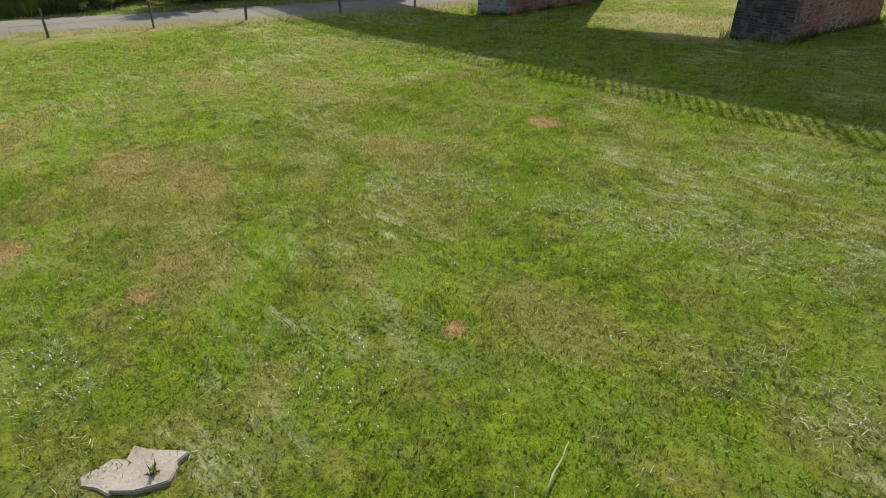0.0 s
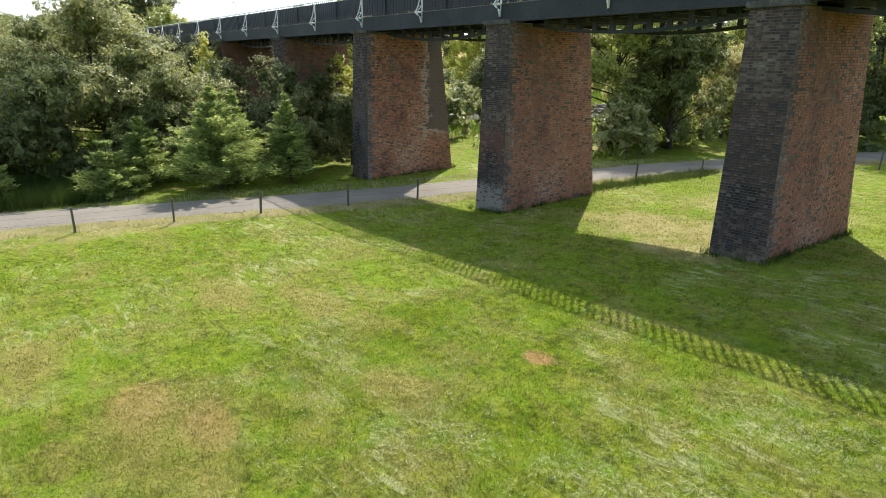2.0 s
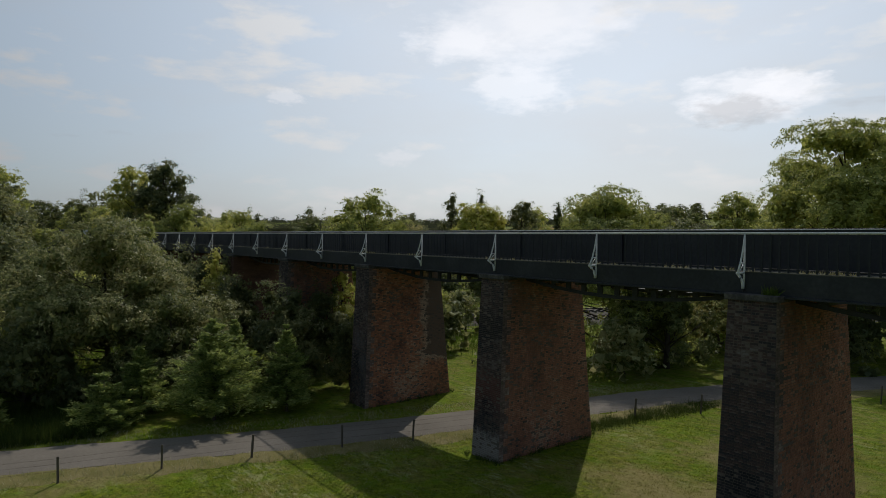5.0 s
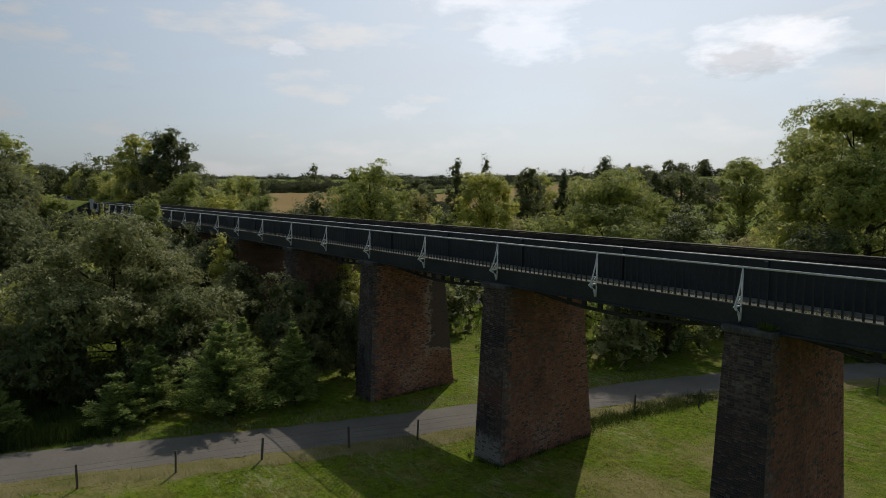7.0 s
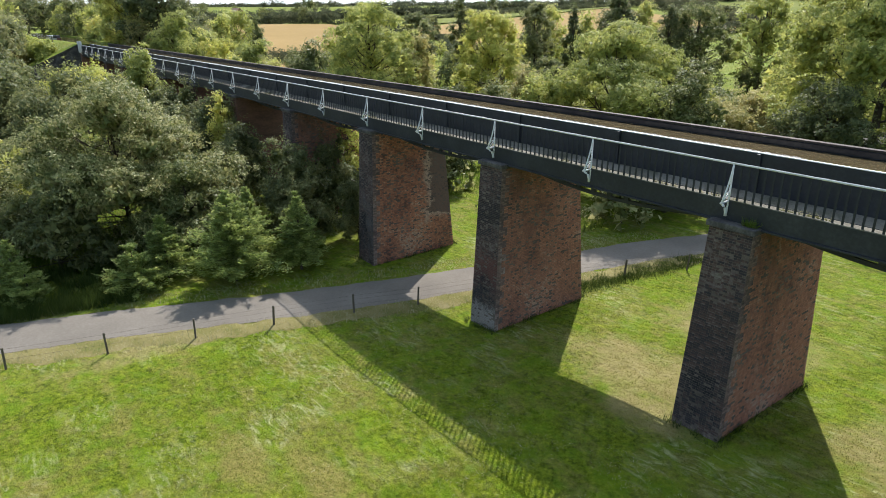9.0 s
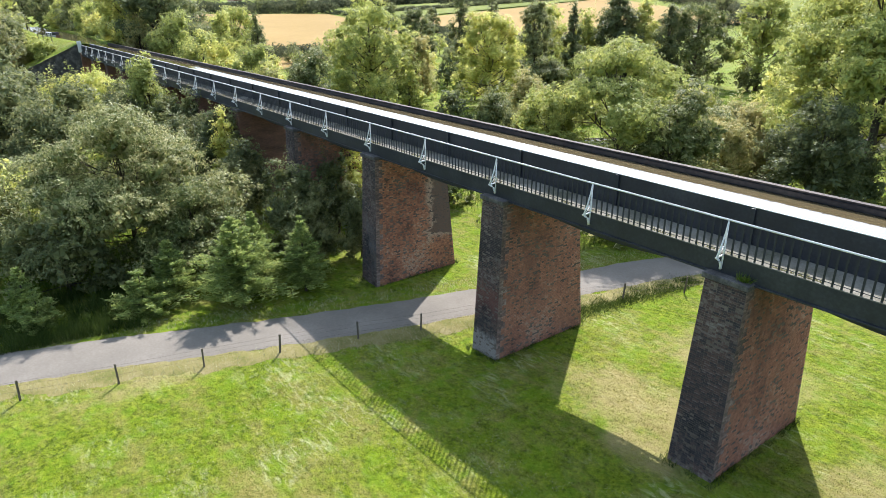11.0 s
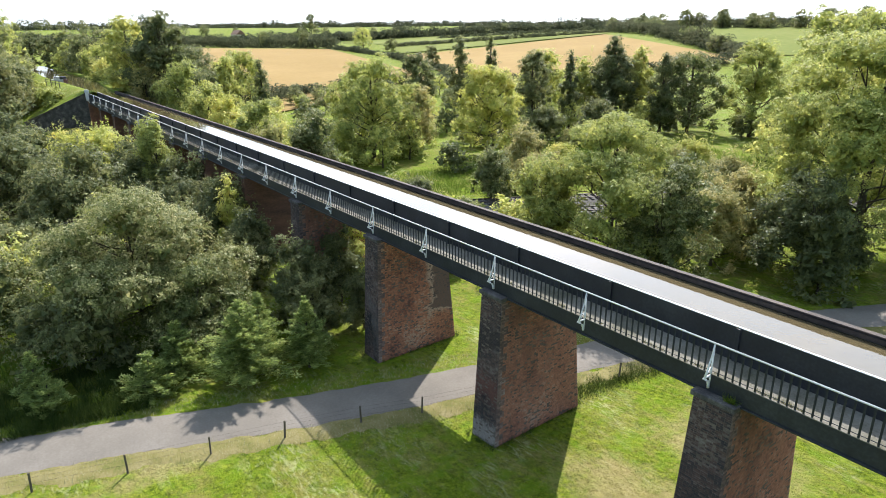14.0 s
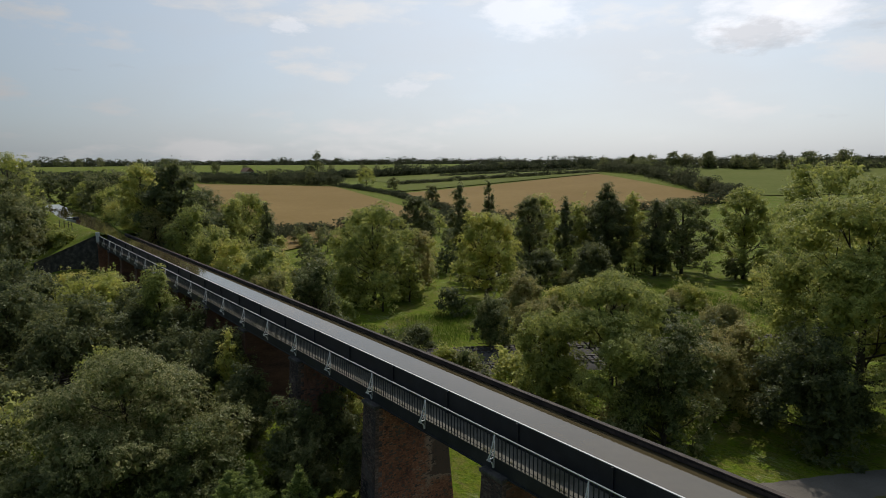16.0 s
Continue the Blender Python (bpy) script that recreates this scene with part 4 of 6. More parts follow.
vs = [(X_FAR - 0.9 + a, lo, 9.01) for a, lo, hi in CANAL] + [(X_FAR - 0.9 + a, hi, 9.01) for a, lo, hi in CANAL]
canal = link("canal", vs, [(k, k + 6, k + 7, k + 1) for k in range(5)], M["water"])
tagged(canal, "brown canal water between grassy banks", "canal", kind="structure")



def canal_bank(side):
    """A grassy bank beside the canal: level at the water, then falling away to the valley."""
    vs, fs = [], []
    xs = [0.0, 1.5, 4, 8, 12, 18, 24, 30, 40, 50, 65, 80, 100, 125]
    steps = [0.0, 0.12, 0.5, 1.5, 3.0, 5.0, 8.0, 12.0, 17.0, 24.0]
    for d in xs:
        edge = float(np.interp(d, [-c[0] for c in CANAL], [c[1 if side < 0 else 2] for c in CANAL]))
        for s in steps:
            y = edge + side * s
            # the near end follows the line of the wing wall
            x = X_FAR - 0.7 - d - (0.45 * max(0.0, -0.3 - y) if side < 0 else 0.0) * max(0.0, 1 - d / 24)
            z = 8.8 if s == 0 else 9.22 - 0.50 * max(0.0, s - 1.6) + 0.10 * noise.noise((x * 0.4, y * 0.4, 1.0))
            vs.append((x, y, max(z, ground_z(x, y) - 0.4)))
    n = len(steps)
    for i in range(len(xs) - 1):
        for j in range(n - 1):
            q = (i * n + j, i * n + j + 1, (i + 1) * n + j + 1, (i + 1) * n + j)
            fs.append(q if side > 0 else q[::-1])
    ob = link("canal_bank", vs, fs, M["meadow"], smooth_shade=True)
    return tagged(ob, "rough yellow-green grass bank beside the canal", "bank", kind="structure")


canal_bank(-1)
canal_bank(1)
# ---------- trees ----------
TREE_LEAVES = 0.95


def crown_mesh(name, lobes, leaves, size, mat, seed, droop=0.3, shell=0.5, shoots=0.12, fill=0.16):
    """Leaves in rounded pads on the lobes of a crown, with shoots that break the outline and a dense heart. Lobes: x, y, z, rx, ry, rz."""
    rng = np.random.default_rng(seed)
    lob = np.array(lobes, float)
    vol = (lob[:, 3] * lob[:, 4] * lob[:, 5]) ** 0.67
    inner = int(leaves * fill)
    leaves -= inner
    pads = max(36, leaves // 40)
    pick = rng.choice(len(lob), pads, p=vol / vol.sum())
    d = rng.normal(size=(pads, 3))
    d[:, 2] = np.where(d[:, 2] < -0.5, -d[:, 2], d[:, 2])
    d = unit(d + np.array([0, 0, 0.25]))
    r = np.where(rng.random(pads) < 0.82, 0.86 + 0.16 * rng.random(pads), shell * (0.4 + rng.random(pads))) * (0.96 + 0.10 * rng.random(pads) ** 3)
    c = lob[pick, :3] + d * r[:, None] * lob[pick, 3:6]
    big = size * (1.5 + 2.4 * rng.random(pads) ** 1.6)
    shoot = rng.random(pads) < shoots
    k = rng.integers(0, pads, leaves)
    # each pad is a shallow dome of leaves that faces out and up
    q = unit(rng.normal(size=(leaves, 3)) + d[k] * 0.7 + np.array([0, 0, 0.55]))
    rad = big[k] * (0.45 + 0.6 * rng.random(leaves) ** 0.6) * np.where(rng.random(leaves) < 0.10, 1.5, 1.0)
    flat = np.where(shoot[k], 1.0, 0.66)
    p = c[k] + q * rad[:, None] * np.stack([np.ones(leaves), np.ones(leaves), flat], 1)
    run = unit(d * 0.7 + np.array([0, 0, 0.8]))[k] * (rng.random(leaves) * 2.6 * big[k] * shoot[k])[:, None]
    p = np.where(shoot[k][:, None], c[k] + (p - c[k]) * 0.45 + run, p)
    nrm = unit(q * 0.45 + d[k] * 0.55 + np.array([0, 0, 0.35]) + rng.normal(size=(leaves, 3)) * 0.36)
    a = unit(np.cross(nrm, rng.normal(size=(leaves, 3))) - np.array([0, 0, droop]))
    b = unit(np.cross(nrm, a))
    s = size * (0.5 + 0.75 * rng.random(leaves))
    # the heart of the crown, where sprays of leaves overlap and little light comes through
    j = rng.choice(len(lob), inner, p=vol / vol.sum())
    pi = lob[j, :3] + unit(rng.normal(size=(inner, 3))) * (0.62 * rng.random(inner) ** 0.5)[:, None] * lob[j, 3:6]
    ai = unit(rng.normal(size=(inner, 3)))
    bi = unit(np.cross(ai, rng.normal(size=(inner, 3))))
    si = size * (1.7 + 1.3 * rng.random(inner))
    low = pi[:, 2] < 0.25
    pi[low, 2] = 0.25 + 0.3 * rng.random(int(low.sum()))
    return leaves_mesh(name, np.concatenate([p, pi]), np.concatenate([a, ai]), np.concatenate([b, bi]), np.concatenate([s, si]), np.concatenate([s * 0.6, si * 0.7]), mat)


def limbs(height, lobes, rng, radius, twigs=2, lean=0.0):
    """A tapered trunk and a limb to every lobe."""
    tubes = []
    fork = height * 0.32
    pts = [(lean * (k / 5) ** 1.5 + 0.06 * rng.normal(), 0.06 * rng.normal(), height * 0.80 * k / 5 - (0.4 if k == 0 else 0)) for k in range(6)]
    tubes.append(tube(pts, [radius * (1.25 if k == 0 else 1 - 0.15 * k) for k in range(6)], 6))
    for lo in lobes:
        t = min(0.95, max(0.15, (lo[2] - lo[5]) / (height * 0.8) * 0.8))
        i = min(4, int(t * 5))
        s = Vector(pts[i]).lerp(Vector(pts[i + 1]), t * 5 - i)
        e = Vector((lo[0], lo[1], lo[2] + 0.3 * lo[5]))
        m = s.lerp(e, 0.5) + Vector((0, 0, -0.08 * (e - s).length)) + Vector(rng.normal(size=3)) * 0.15
        tubes.append(tube([s, m, e], [radius * 0.28, radius * 0.15, radius * 0.04], 4))
        for _ in range(twigs):
            w = e + Vector(rng.normal(size=3) * np.array(lo[3:6]) * 0.55)
            tubes.append(tube([m, m.lerp(w, 0.55) + Vector(rng.normal(size=3)) * 0.1, w], [radius * 0.16, radius * 0.09, radius * 0.03], 3))
    return join_tubes(tubes)


def lobes_for(kind, h, w, rng):
    """The masses of a crown: broad, tall, bushy or low."""
    out = []
    if kind == "airy":
        for k in range(26):
            a = 2 * math.pi * k * 0.382 + rng.random()
            t = (k + 0.5) / 26
            rr = w * (0.11 + 0.29 * math.sin(math.pi * min(1, 0.22 + t * 0.74))) * (0.8 + 0.4 * rng.random())
            out.append((rr * math.cos(a), rr * math.sin(a), h * (0.18 + 0.66 * t + 0.05 * rng.normal()), w * (0.14 + 0.10 * rng.random()), w * (0.14 + 0.10 * rng.random()), h * (0.07 + 0.05 * rng.random())))
        out.append((0, 0, h * 0.88, w * 0.22, w * 0.22, h * 0.11))
    elif kind == "broad":
        for k in range(40):
            a = 2 * math.pi * k * 0.382 + 0.6 * rng.random()
            t = (k + 0.5) / 40
            rr = w * 0.41 * math.sqrt(1 - ((t - 0.40) / 0.64) ** 2) * (0.80 + 0.32 * rng.random())
            q = 0.085 + 0.085 * rng.random()
            out.append((rr * math.cos(a), rr * math.sin(a), h * (0.10 + 0.79 * t + 0.03 * rng.normal()), w * q, w * q, min(w, h) * q * 0.9))
        out.append((0, 0, h * 0.50, w * 0.30, w * 0.30, h * 0.33))
        out.append((0, 0, h * 0.88, w * 0.22, w * 0.22, h * 0.09))
    elif kind == "tall":
        for k in range(20):
            a = 2.4 * k + rng.random()
            t = (k + 0.5) / 20
            rr = w * 0.30 * math.sin(math.pi * (0.25 + 0.70 * t)) * (0.75 + 0.5 * rng.random())
            q = (0.22 - 0.11 * t) * (0.75 + 0.5 * rng.random())
            out.append((rr * math.cos(a), rr * math.sin(a), h * (0.08 + 0.84 * t + 0.02 * rng.normal()), w * q, w * q, h * 0.075))
        out.append((0, 0, h * 0.45, w * 0.25, w * 0.25, h * 0.35))
        out.append((0, 0, h * 0.93, w * 0.07, w * 0.07, h * 0.07))
    elif kind == "bush":
        for k in range(32):
            a = 2.4 * k + rng.random()
            t = (k + 0.5) / 32
            rr = w * 0.40 * math.sqrt(1 - 0.85 * t) * (0.75 + 0.4 * rng.random())
            q = 0.08 + 0.12 * rng.random() ** 1.3
            out.append((rr * math.cos(a), rr * math.sin(a), h * (0.14 + 0.66 * t + 0.085 * rng.normal()), w * q, w * q, h * q * (0.8 + 0.5 * rng.random())))
        out.append((w * 0.06, 0, h * 0.84, w * 0.16, w * 0.16, h * 0.15))
        out.append((0, 0, h * 0.42, w * 0.30, w * 0.30, h * 0.30))
    return out


PALETTE = {"willow": "pale grey-green", "ash": "fresh green", "dark_leaf": "dark green", "bright_leaf": "bright yellow-green", "olive_leaf": "olive green"}


def tree(x, y, top, width, kind, leafs, count, size, seed, name="tree", label="", z=None):
    count = int(count * TREE_LEAVES)
    rng = np.random.default_rng(seed)
    z0 = ground_z(x, y) if z is None else z
    h = top - z0
    lo = lobes_for(kind, h, width, rng)
    ob = thing(name, (x, y, z0), label or "%s %s with an uneven leafy crown" % (PALETTE[leafs], "shrub" if kind == "bush" else "tree"), "shrub" if name == "shrub" else "tree", "trees of the valley")
    v, f = limbs(h, lo if count > 5000 else lo[::3], rng, max(0.05, 0.022 * h), 2 if count > 15000 else 0)
    link("trunk", v, f, M["bark"], ob, "", True)
    me = crown_mesh("crown", lo, count, size, M[leafs], seed + 1, shoots=0.08 if kind == "bush" and count > 4000 else 0.0)
    c = new("crown", me)
    c.parent = ob
    ob.rotation_euler.z = rng.random() * 0.5
    return ob


def conifer(x, y, top, width, seed, leafs="spruce", count=7000, size=0.16):
    """A young spruce: a straight leader and whorls of drooping sprays."""
    rng = np.random.default_rng(seed)
    z0 = ground_z(x, y)
    h = top - z0
    ob = thing("spruce", (x, y, z0), "young spruce with a pointed top and drooping sprays", "tree", "young spruces by the lane")
    tubes = [tube([(0, 0, -0.2), (0.03, 0.02, h * 0.5), (0, 0, h)], [0.02 * h, 0.012 * h, 0.006], 8)]
    quads = []
    n_wh = int(h / 0.19)
    for k in range(n_wh):
        t = (k + 0.3) / n_wh
        zz = h * (0.06 + 0.90 * t) + 0.13 * rng.normal()
        ln = width * 0.5 * (1 - t) ** 1.05 * (0.8 + 0.3 * rng.random()) * 1.3 + 0.07
        m = rng.integers(5, 8)
        a0 = rng.random() * 6.28
        for j in range(m):
            a = a0 + 6.28 * j / m + rng.normal() * 0.2
            l2 = ln * (0.55 + 0.6 * rng.random())
            e = np.array([math.cos(a) * l2, math.sin(a) * l2, zz + 0.22 * l2 + 0.35 * l2 * t])
            s = np.array([0, 0, zz])
            tubes.append(tube([tuple(s), tuple((s + e) / 2 + np.array([0, 0, 0.03])), tuple(e)], [0.012, 0.009, 0.004], 4))
            nn = max(5, int(count / (n_wh * m) * (0.4 + 1.3 * (1 - t))))
            u = rng.random(nn) ** 0.7
            p = s + (e - s) * u[:, None] + rng.normal(size=(nn, 3)) * (0.025 + 0.075 * l2 * (1 - 0.6 * u))[:, None] * np.array([1, 1, 0.85])
            out = unit(e - s)
            side = np.cross(out, [0, 0, 1.0])
            dirn = unit(out * 0.8 + side * rng.normal(size=(nn, 1)) * 0.9 + rng.normal(size=(nn, 3)) * 0.25)
            b = unit(np.cross(dirn, rng.normal(size=(nn, 3))))
            quads.append((p, dirn, b, size * (0.7 + 0.8 * rng.random(nn))))
    v, f = join_tubes(tubes)
    link("trunk", v, f, M["bark"], ob)
    p, a, b, sz = (np.concatenate([q[i] for q in quads]) for i in range(4))
    me = leaves_mesh("needles", p, a, b, sz, sz * 0.3, M[leafs])
    c = new("needles", me)
    c.parent = ob
    return ob


# the big pale sallow beyond the lane and the young spruces in front of it
tree(-33.0, -10.6, 8.9, 15.4, "bush", "willow", 95000, 0.16, 11, "tree", "broad grey-green sallow with a dense domed crown")
tree(-28.3, -8.2, 5.9, 7.0, "bush", "willow", 20000, 0.16, 12, "shrub", "grey-green sallow shrub behind young spruces")
tree(-29.5, -15.0, 5.0, 7.0, "bush", "dark_leaf", 14000, 0.17, 13, "shrub", "dark green shrub under a sallow")
tree(-37.0, -19.0, 6.8, 9.0, "bush", "willow", 16000, 0.2, 14, "shrub", "grey-green sallow shrub beside the lane")
conifer(-22.6, -7.6, 5.0, 4.8, 21, count=30000)
conifer(-24.2, -12.2, 2.7, 2.7, 22, count=11000)
conifer(-25.2, -10.4, 3.6, 3.2, 23, count=15000)
conifer(-21.9, -4.1, 4.5, 3.2, 24, "spruce", 14000)
conifer(-25.6, -16.8, 2.4, 1.8, 25, count=8000)
conifer(-26.8, -17.2, 3.4, 2.2, 26, count=9000)
conifer(-23.6, -6.2, 5.0, 3.0, 27, count=15000)
tree(-27.4, -1.6, 5.8, 4.6, "bush", "dark_leaf", 15000, 0.17, 31, "shrub", "dark green shrub in the shade of the aqueduct")
tree(-28.6, 1.6, 5.4, 3.6, "bush", "dark_leaf", 10000, 0.17, 32, "shrub", "dark green shrub beside a brick pier")
tree(-24.6, -2.4, 4.4, 3.4, "bush", "dark_leaf", 9000, 0.15, 37, "shrub", "dark green shrub in the shade of the aqueduct")
tree(-24.2, 1.0, 4.2, 3.2, "bush", "dark_leaf", 9000, 0.15, 38, "shrub", "dark green shrub beside a brick pier")
tree(-30.0, 3.6, 6.6, 4.2, "tall", "bright_leaf", 8000, 0.16, 33, "tree", "slim bright yellow-green tree between the piers")
tree(-36.0, -1.8, 6.0, 4.4, "bush", "dark_leaf", 9000, 0.18, 34, "shrub", "dark green shrub below the aqueduct")
tree(-42.8, -1.7, 7.3, 4.4, "bush", "dark_leaf", 12000, 0.19, 36, "tree", "dark ivy-clad tree against the aqueduct")
tree(-40.2, -1.8, 8.0, 2.6, "tall", "bright_leaf", 6000, 0.18, 35, "tree", "ivy-clad sapling against a brick pier")

# ivy and thicket that hide the lower half of the farther piers
for i, (tx, ty, top, w) in enumerate(((-41.6, -0.2, 7.3, 3.4), (-46.4, -1.8, 6.6, 5.0), (-51.9, -0.6, 7.3, 4.0), (-35.6, -2.8, 5.0, 4.6), (-56.4, -1.6, 6.9, 5.0), (-62.3, -0.5, 7.3, 4.4))):
    tree(tx, ty, top, w, "bush", "dark_leaf", 10000, 0.17, 480 + i, "shrub", "dark ivy and thicket climbing a brick pier")

# shrubs and trees behind, on the side where the lane comes in
tree(-59.2, -2.5, 11.0, 4.8, "bush", "ash", 15000, 0.20, 41, "tree", "fresh green tree that overlaps the railing")
# dark_leaf here paints in the shade on the crowns' near sides
tree(-58.0, -10.0, 8.4, 14.0, "bush", "dark_leaf", 18000, 0.28, 42, "tree")
tree(-66.0, -15.5, 9.6, 13.0, "bush", "dark_leaf", 18000, 0.28, 43, "tree")
tree(-56.0, -20.0, 6.6, 11.0, "bush", "dark_leaf", 14000, 0.26, 44, "tree")
tree(-72.0, -6.5, 8.2, 10.0, "bush", "bright_leaf", 13000, 0.28, 45, "shrub")
tree(-80.0, -14.0, 10.6, 12.0, "bush", "dark_leaf", 14000, 0.3, 46, "tree")
tree(-88.0, -24.0, 14.5, 13.0, "broad", "dark_leaf", 15000, 0.34, 47, "tree")
tree(-104.0, -20.0, 17.5, 14.0, "broad", "dark_leaf", 14000, 0.38, 48, "tree")
tree(-126.0, -12.0, 17.5, 12.0, "bush", "dark_leaf", 10000, 0.4, 49, "tree")
tree(-150.0, -12.0, 20.0, 15.0, "broad", "dark_leaf", 10000, 0.42, 50, "tree")
tree(-96.0, -12.0, 5.6, 8.0, "bush", "dark_leaf", 9000, 0.34, 51, "shrub")

# beyond the canal: the tall tree and the row along its bank
tree(-113.5, 12.6, 22.6, 12.5, "broad", "dark_leaf", 17000, 0.40, 61, "tree", "tall dark round-headed tree beside the canal")
tree(-121.0, 8.6, 21.8, 9.0, "broad", "ash", 9000, 0.40, 62, "tree", "fresh green tree beside the canal")
tree(-112.0, 8.8, 13.6, 8.0, "bush", "olive_leaf", 8000, 0.36, 63, "shrub", "pale olive shrub on the canal bank")
tree(-104.0, 12.0, 14.0, 10.0, "bush", "ash", 11000, 0.34, 64, "tree")
tree(-132.0, 29.5, 13.8, 7.5, "tall", "ash", 7000, 0.36, 65, "tree")
tree(-130.0, 24.0, 13.0, 9.0, "bush", "dark_leaf", 8000, 0.36, 59, "tree")
tree(-120.5, 32.8, 13.0, 4.8, "tall", "dark_leaf", 5000, 0.30, 60, "tree", "small dark tree alone at the edge of the wheat")
tree(-92.0, 13.0, 11.6, 9.5, "bush", "ash", 12000, 0.32, 57, "shrub")
tree(-81.0, 12.0, 10.6, 8.5, "bush", "bright_leaf", 12000, 0.28, 66, "shrub")
tree(-70.0, 11.5, 10.0, 8.5, "bush", "ash", 12000, 0.27, 67, "shrub")
tree(-60.0, 9.6, 9.4, 5.5, "bush", "olive_leaf", 8000, 0.22, 58, "shrub", "olive shrub crowding the far side of the trough")
tree(-51.5, 11.2, 11.1, 6.8, "bush", "willow", 17000, 0.20, 68, "tree", "grey-green tree close behind the trough")
# the grove in the valley
tree(-72.4, 30.6, 15.0, 14.2, "broad", "ash", 34000, 0.25, 69, "tree", "wide fresh green tree with a domed crown")
tree(-72.0, 38.4, 10.6, 5.5, "bush", "olive_leaf", 7000, 0.26, 56, "tree", "thin brownish-green tree beside a larger one")
tree(-62.4, 44.6, 14.0, 10.2, "broad", "bright_leaf", 26000, 0.24, 70, "tree", "bright green round-headed tree")
tree(-91.0, 62.0, 17.6, 5.8, "tall", "dark_leaf", 9000, 0.30, 71, "tree", "dark pointed tree above the valley scrub")
tree(-91.0, 69.8, 18.2, 4.4, "tall", "dark_leaf", 7000, 0.28, 72, "tree", "dark pointed tree above the valley scrub")
tree(-73.4, 64.4, 15.4, 7.2, "broad", "dark_leaf", 13000, 0.27, 73, "tree", "tall dark green tree")
tree(-70.0, 70.4, 15.2, 4.0, "tall", "dark_leaf", 7000, 0.27, 74, "tree", "slim dark pointed tree")
tree(-68.2, 80.0, 17.5, 9.0, "tall", "dark_leaf", 17000, 0.28, 75, "tree", "tall dark green tree")
tree(-74.5, 78.0, 13.6, 8.5, "bush", "ash", 9000, 0.30, 55, "tree")
tree(-66.8, 86.0, 16.0, 8.0, "tall", "ash", 12000, 0.30, 76, "tree", "feathery green tree in a row")
tree(-59.0, 82.4, 14.4, 7.0, "tall", "dark_leaf", 12000, 0.28, 77, "tree")
tree(-57.0, 88.0, 14.9, 12.5, "broad", "willow", 20000, 0.28, 78, "tree", "broad grey-green willow in a row of trees")
tree(-47.0, 91.5, 17.2, 10.5, "broad", "ash", 18000, 0.29, 79, "tree", "fresh green tree at the end of a row")
tree(-33.0, 89.5, 21.4, 19.0, "broad", "ash", 22000, 0.34, 80, "tree", "wide domed tree behind the valley")
tree(-59.6, 83.6, 6.3, 6.0, "bush", "willow", 9000, 0.26, 87, "shrub", "rounded grey-green willow shrub")
tree(-66.0, 60.0, 6.6, 8.0, "bush", "dark_leaf", 10000, 0.26, 53, "shrub", "dark green shrub below taller trees")
tree(-60.0, 66.0, 7.4, 8.0, "bush", "dark_leaf", 10000, 0.26, 54, "shrub", "dark green shrub below taller trees")
tree(-9.9, 38.6, 18.2, 16.0, "airy", "ash", 90000, 0.21, 81, "tree", "large bright green ash with spreading limbs")
tree(-4.0, 45.0, 17.0, 14.0, "broad", "ash", 22000, 0.26, 82, "tree")
# close behind the aqueduct
tree(-20.2, 20.6, 12.7, 10.6, "airy", "ash", 68000, 0.16, 83, "tree", "leafy green tree close behind the aqueduct")
tree(-24.8, 18.0, 9.6, 6.4, "bush", "ash", 20000, 0.17, 97, "tree", "fresh green tree behind the aqueduct")
tree(-15.6, 20.8, 9.6, 7.4, "bush", "willow", 30000, 0.16, 84, "shrub", "pale green shrub with feathery leaves")
tree(-18.2, 34.2, 6.8, 6.8, "bush", "olive_leaf", 24000, 0.17, 85, "shrub", "olive-brown shrub close behind the lane")
tree(-10.4, 31.4, 8.8, 9.0, "bush", "dark_leaf", 22000, 0.2, 86, "shrub", "dark green shrub under a large ash")
tree(-16.6, 29.2, 6.4, 6.0, "bush", "olive_leaf", 13000, 0.18, 52, "shrub", "dark green shrub under a large ash")
tree(-42.0, 27.4, 6.6, 4.8, "bush", "willow", 12000, 0.2, 88, "shrub", "pale willow shrub in rough grass")
tree(-46.6, 37.2, 7.0, 5.6, "bush", "olive_leaf", 13000, 0.22, 89, "shrub", "olive and yellow-green shrub in rough grass")
tree(-42.0, 34.0, 5.0, 5.0, "bush", "olive_leaf", 9000, 0.22, 90, "shrub", "olive and yellow-green shrub in rough grass")
tree(-47.0, 21.0, 3.2, 4.4, "bush", "dark_leaf", 8000, 0.19, 91, "shrub", "low bramble in rough grass")
tree(-36.4, 17.0, 3.8, 4.2, "bush", "bright_leaf", 9000, 0.18, 92, "shrub", "bright green shrub beside the railway")
tree(-34.0, 12.0, 4.4, 5.0, "bush", "dark_leaf", 9000, 0.18, 93, "shrub")
tree(-40.0, 63.0, 3.4, 6.0, "bush", "bright_leaf", 9000, 0.26, 94, "shrub", "yellow-green shrub in the rough valley")
tree(-30.0, 54.0, 3.8, 6.0, "bush", "olive_leaf", 10000, 0.24, 95, "shrub", "dark olive shrub in the rough valley")
tree(-36.0, 50.0, 3.4, 6.0, "bush", "dark_leaf", 9000, 0.24, 96, "shrub", "dark green shrub in the rough valley")


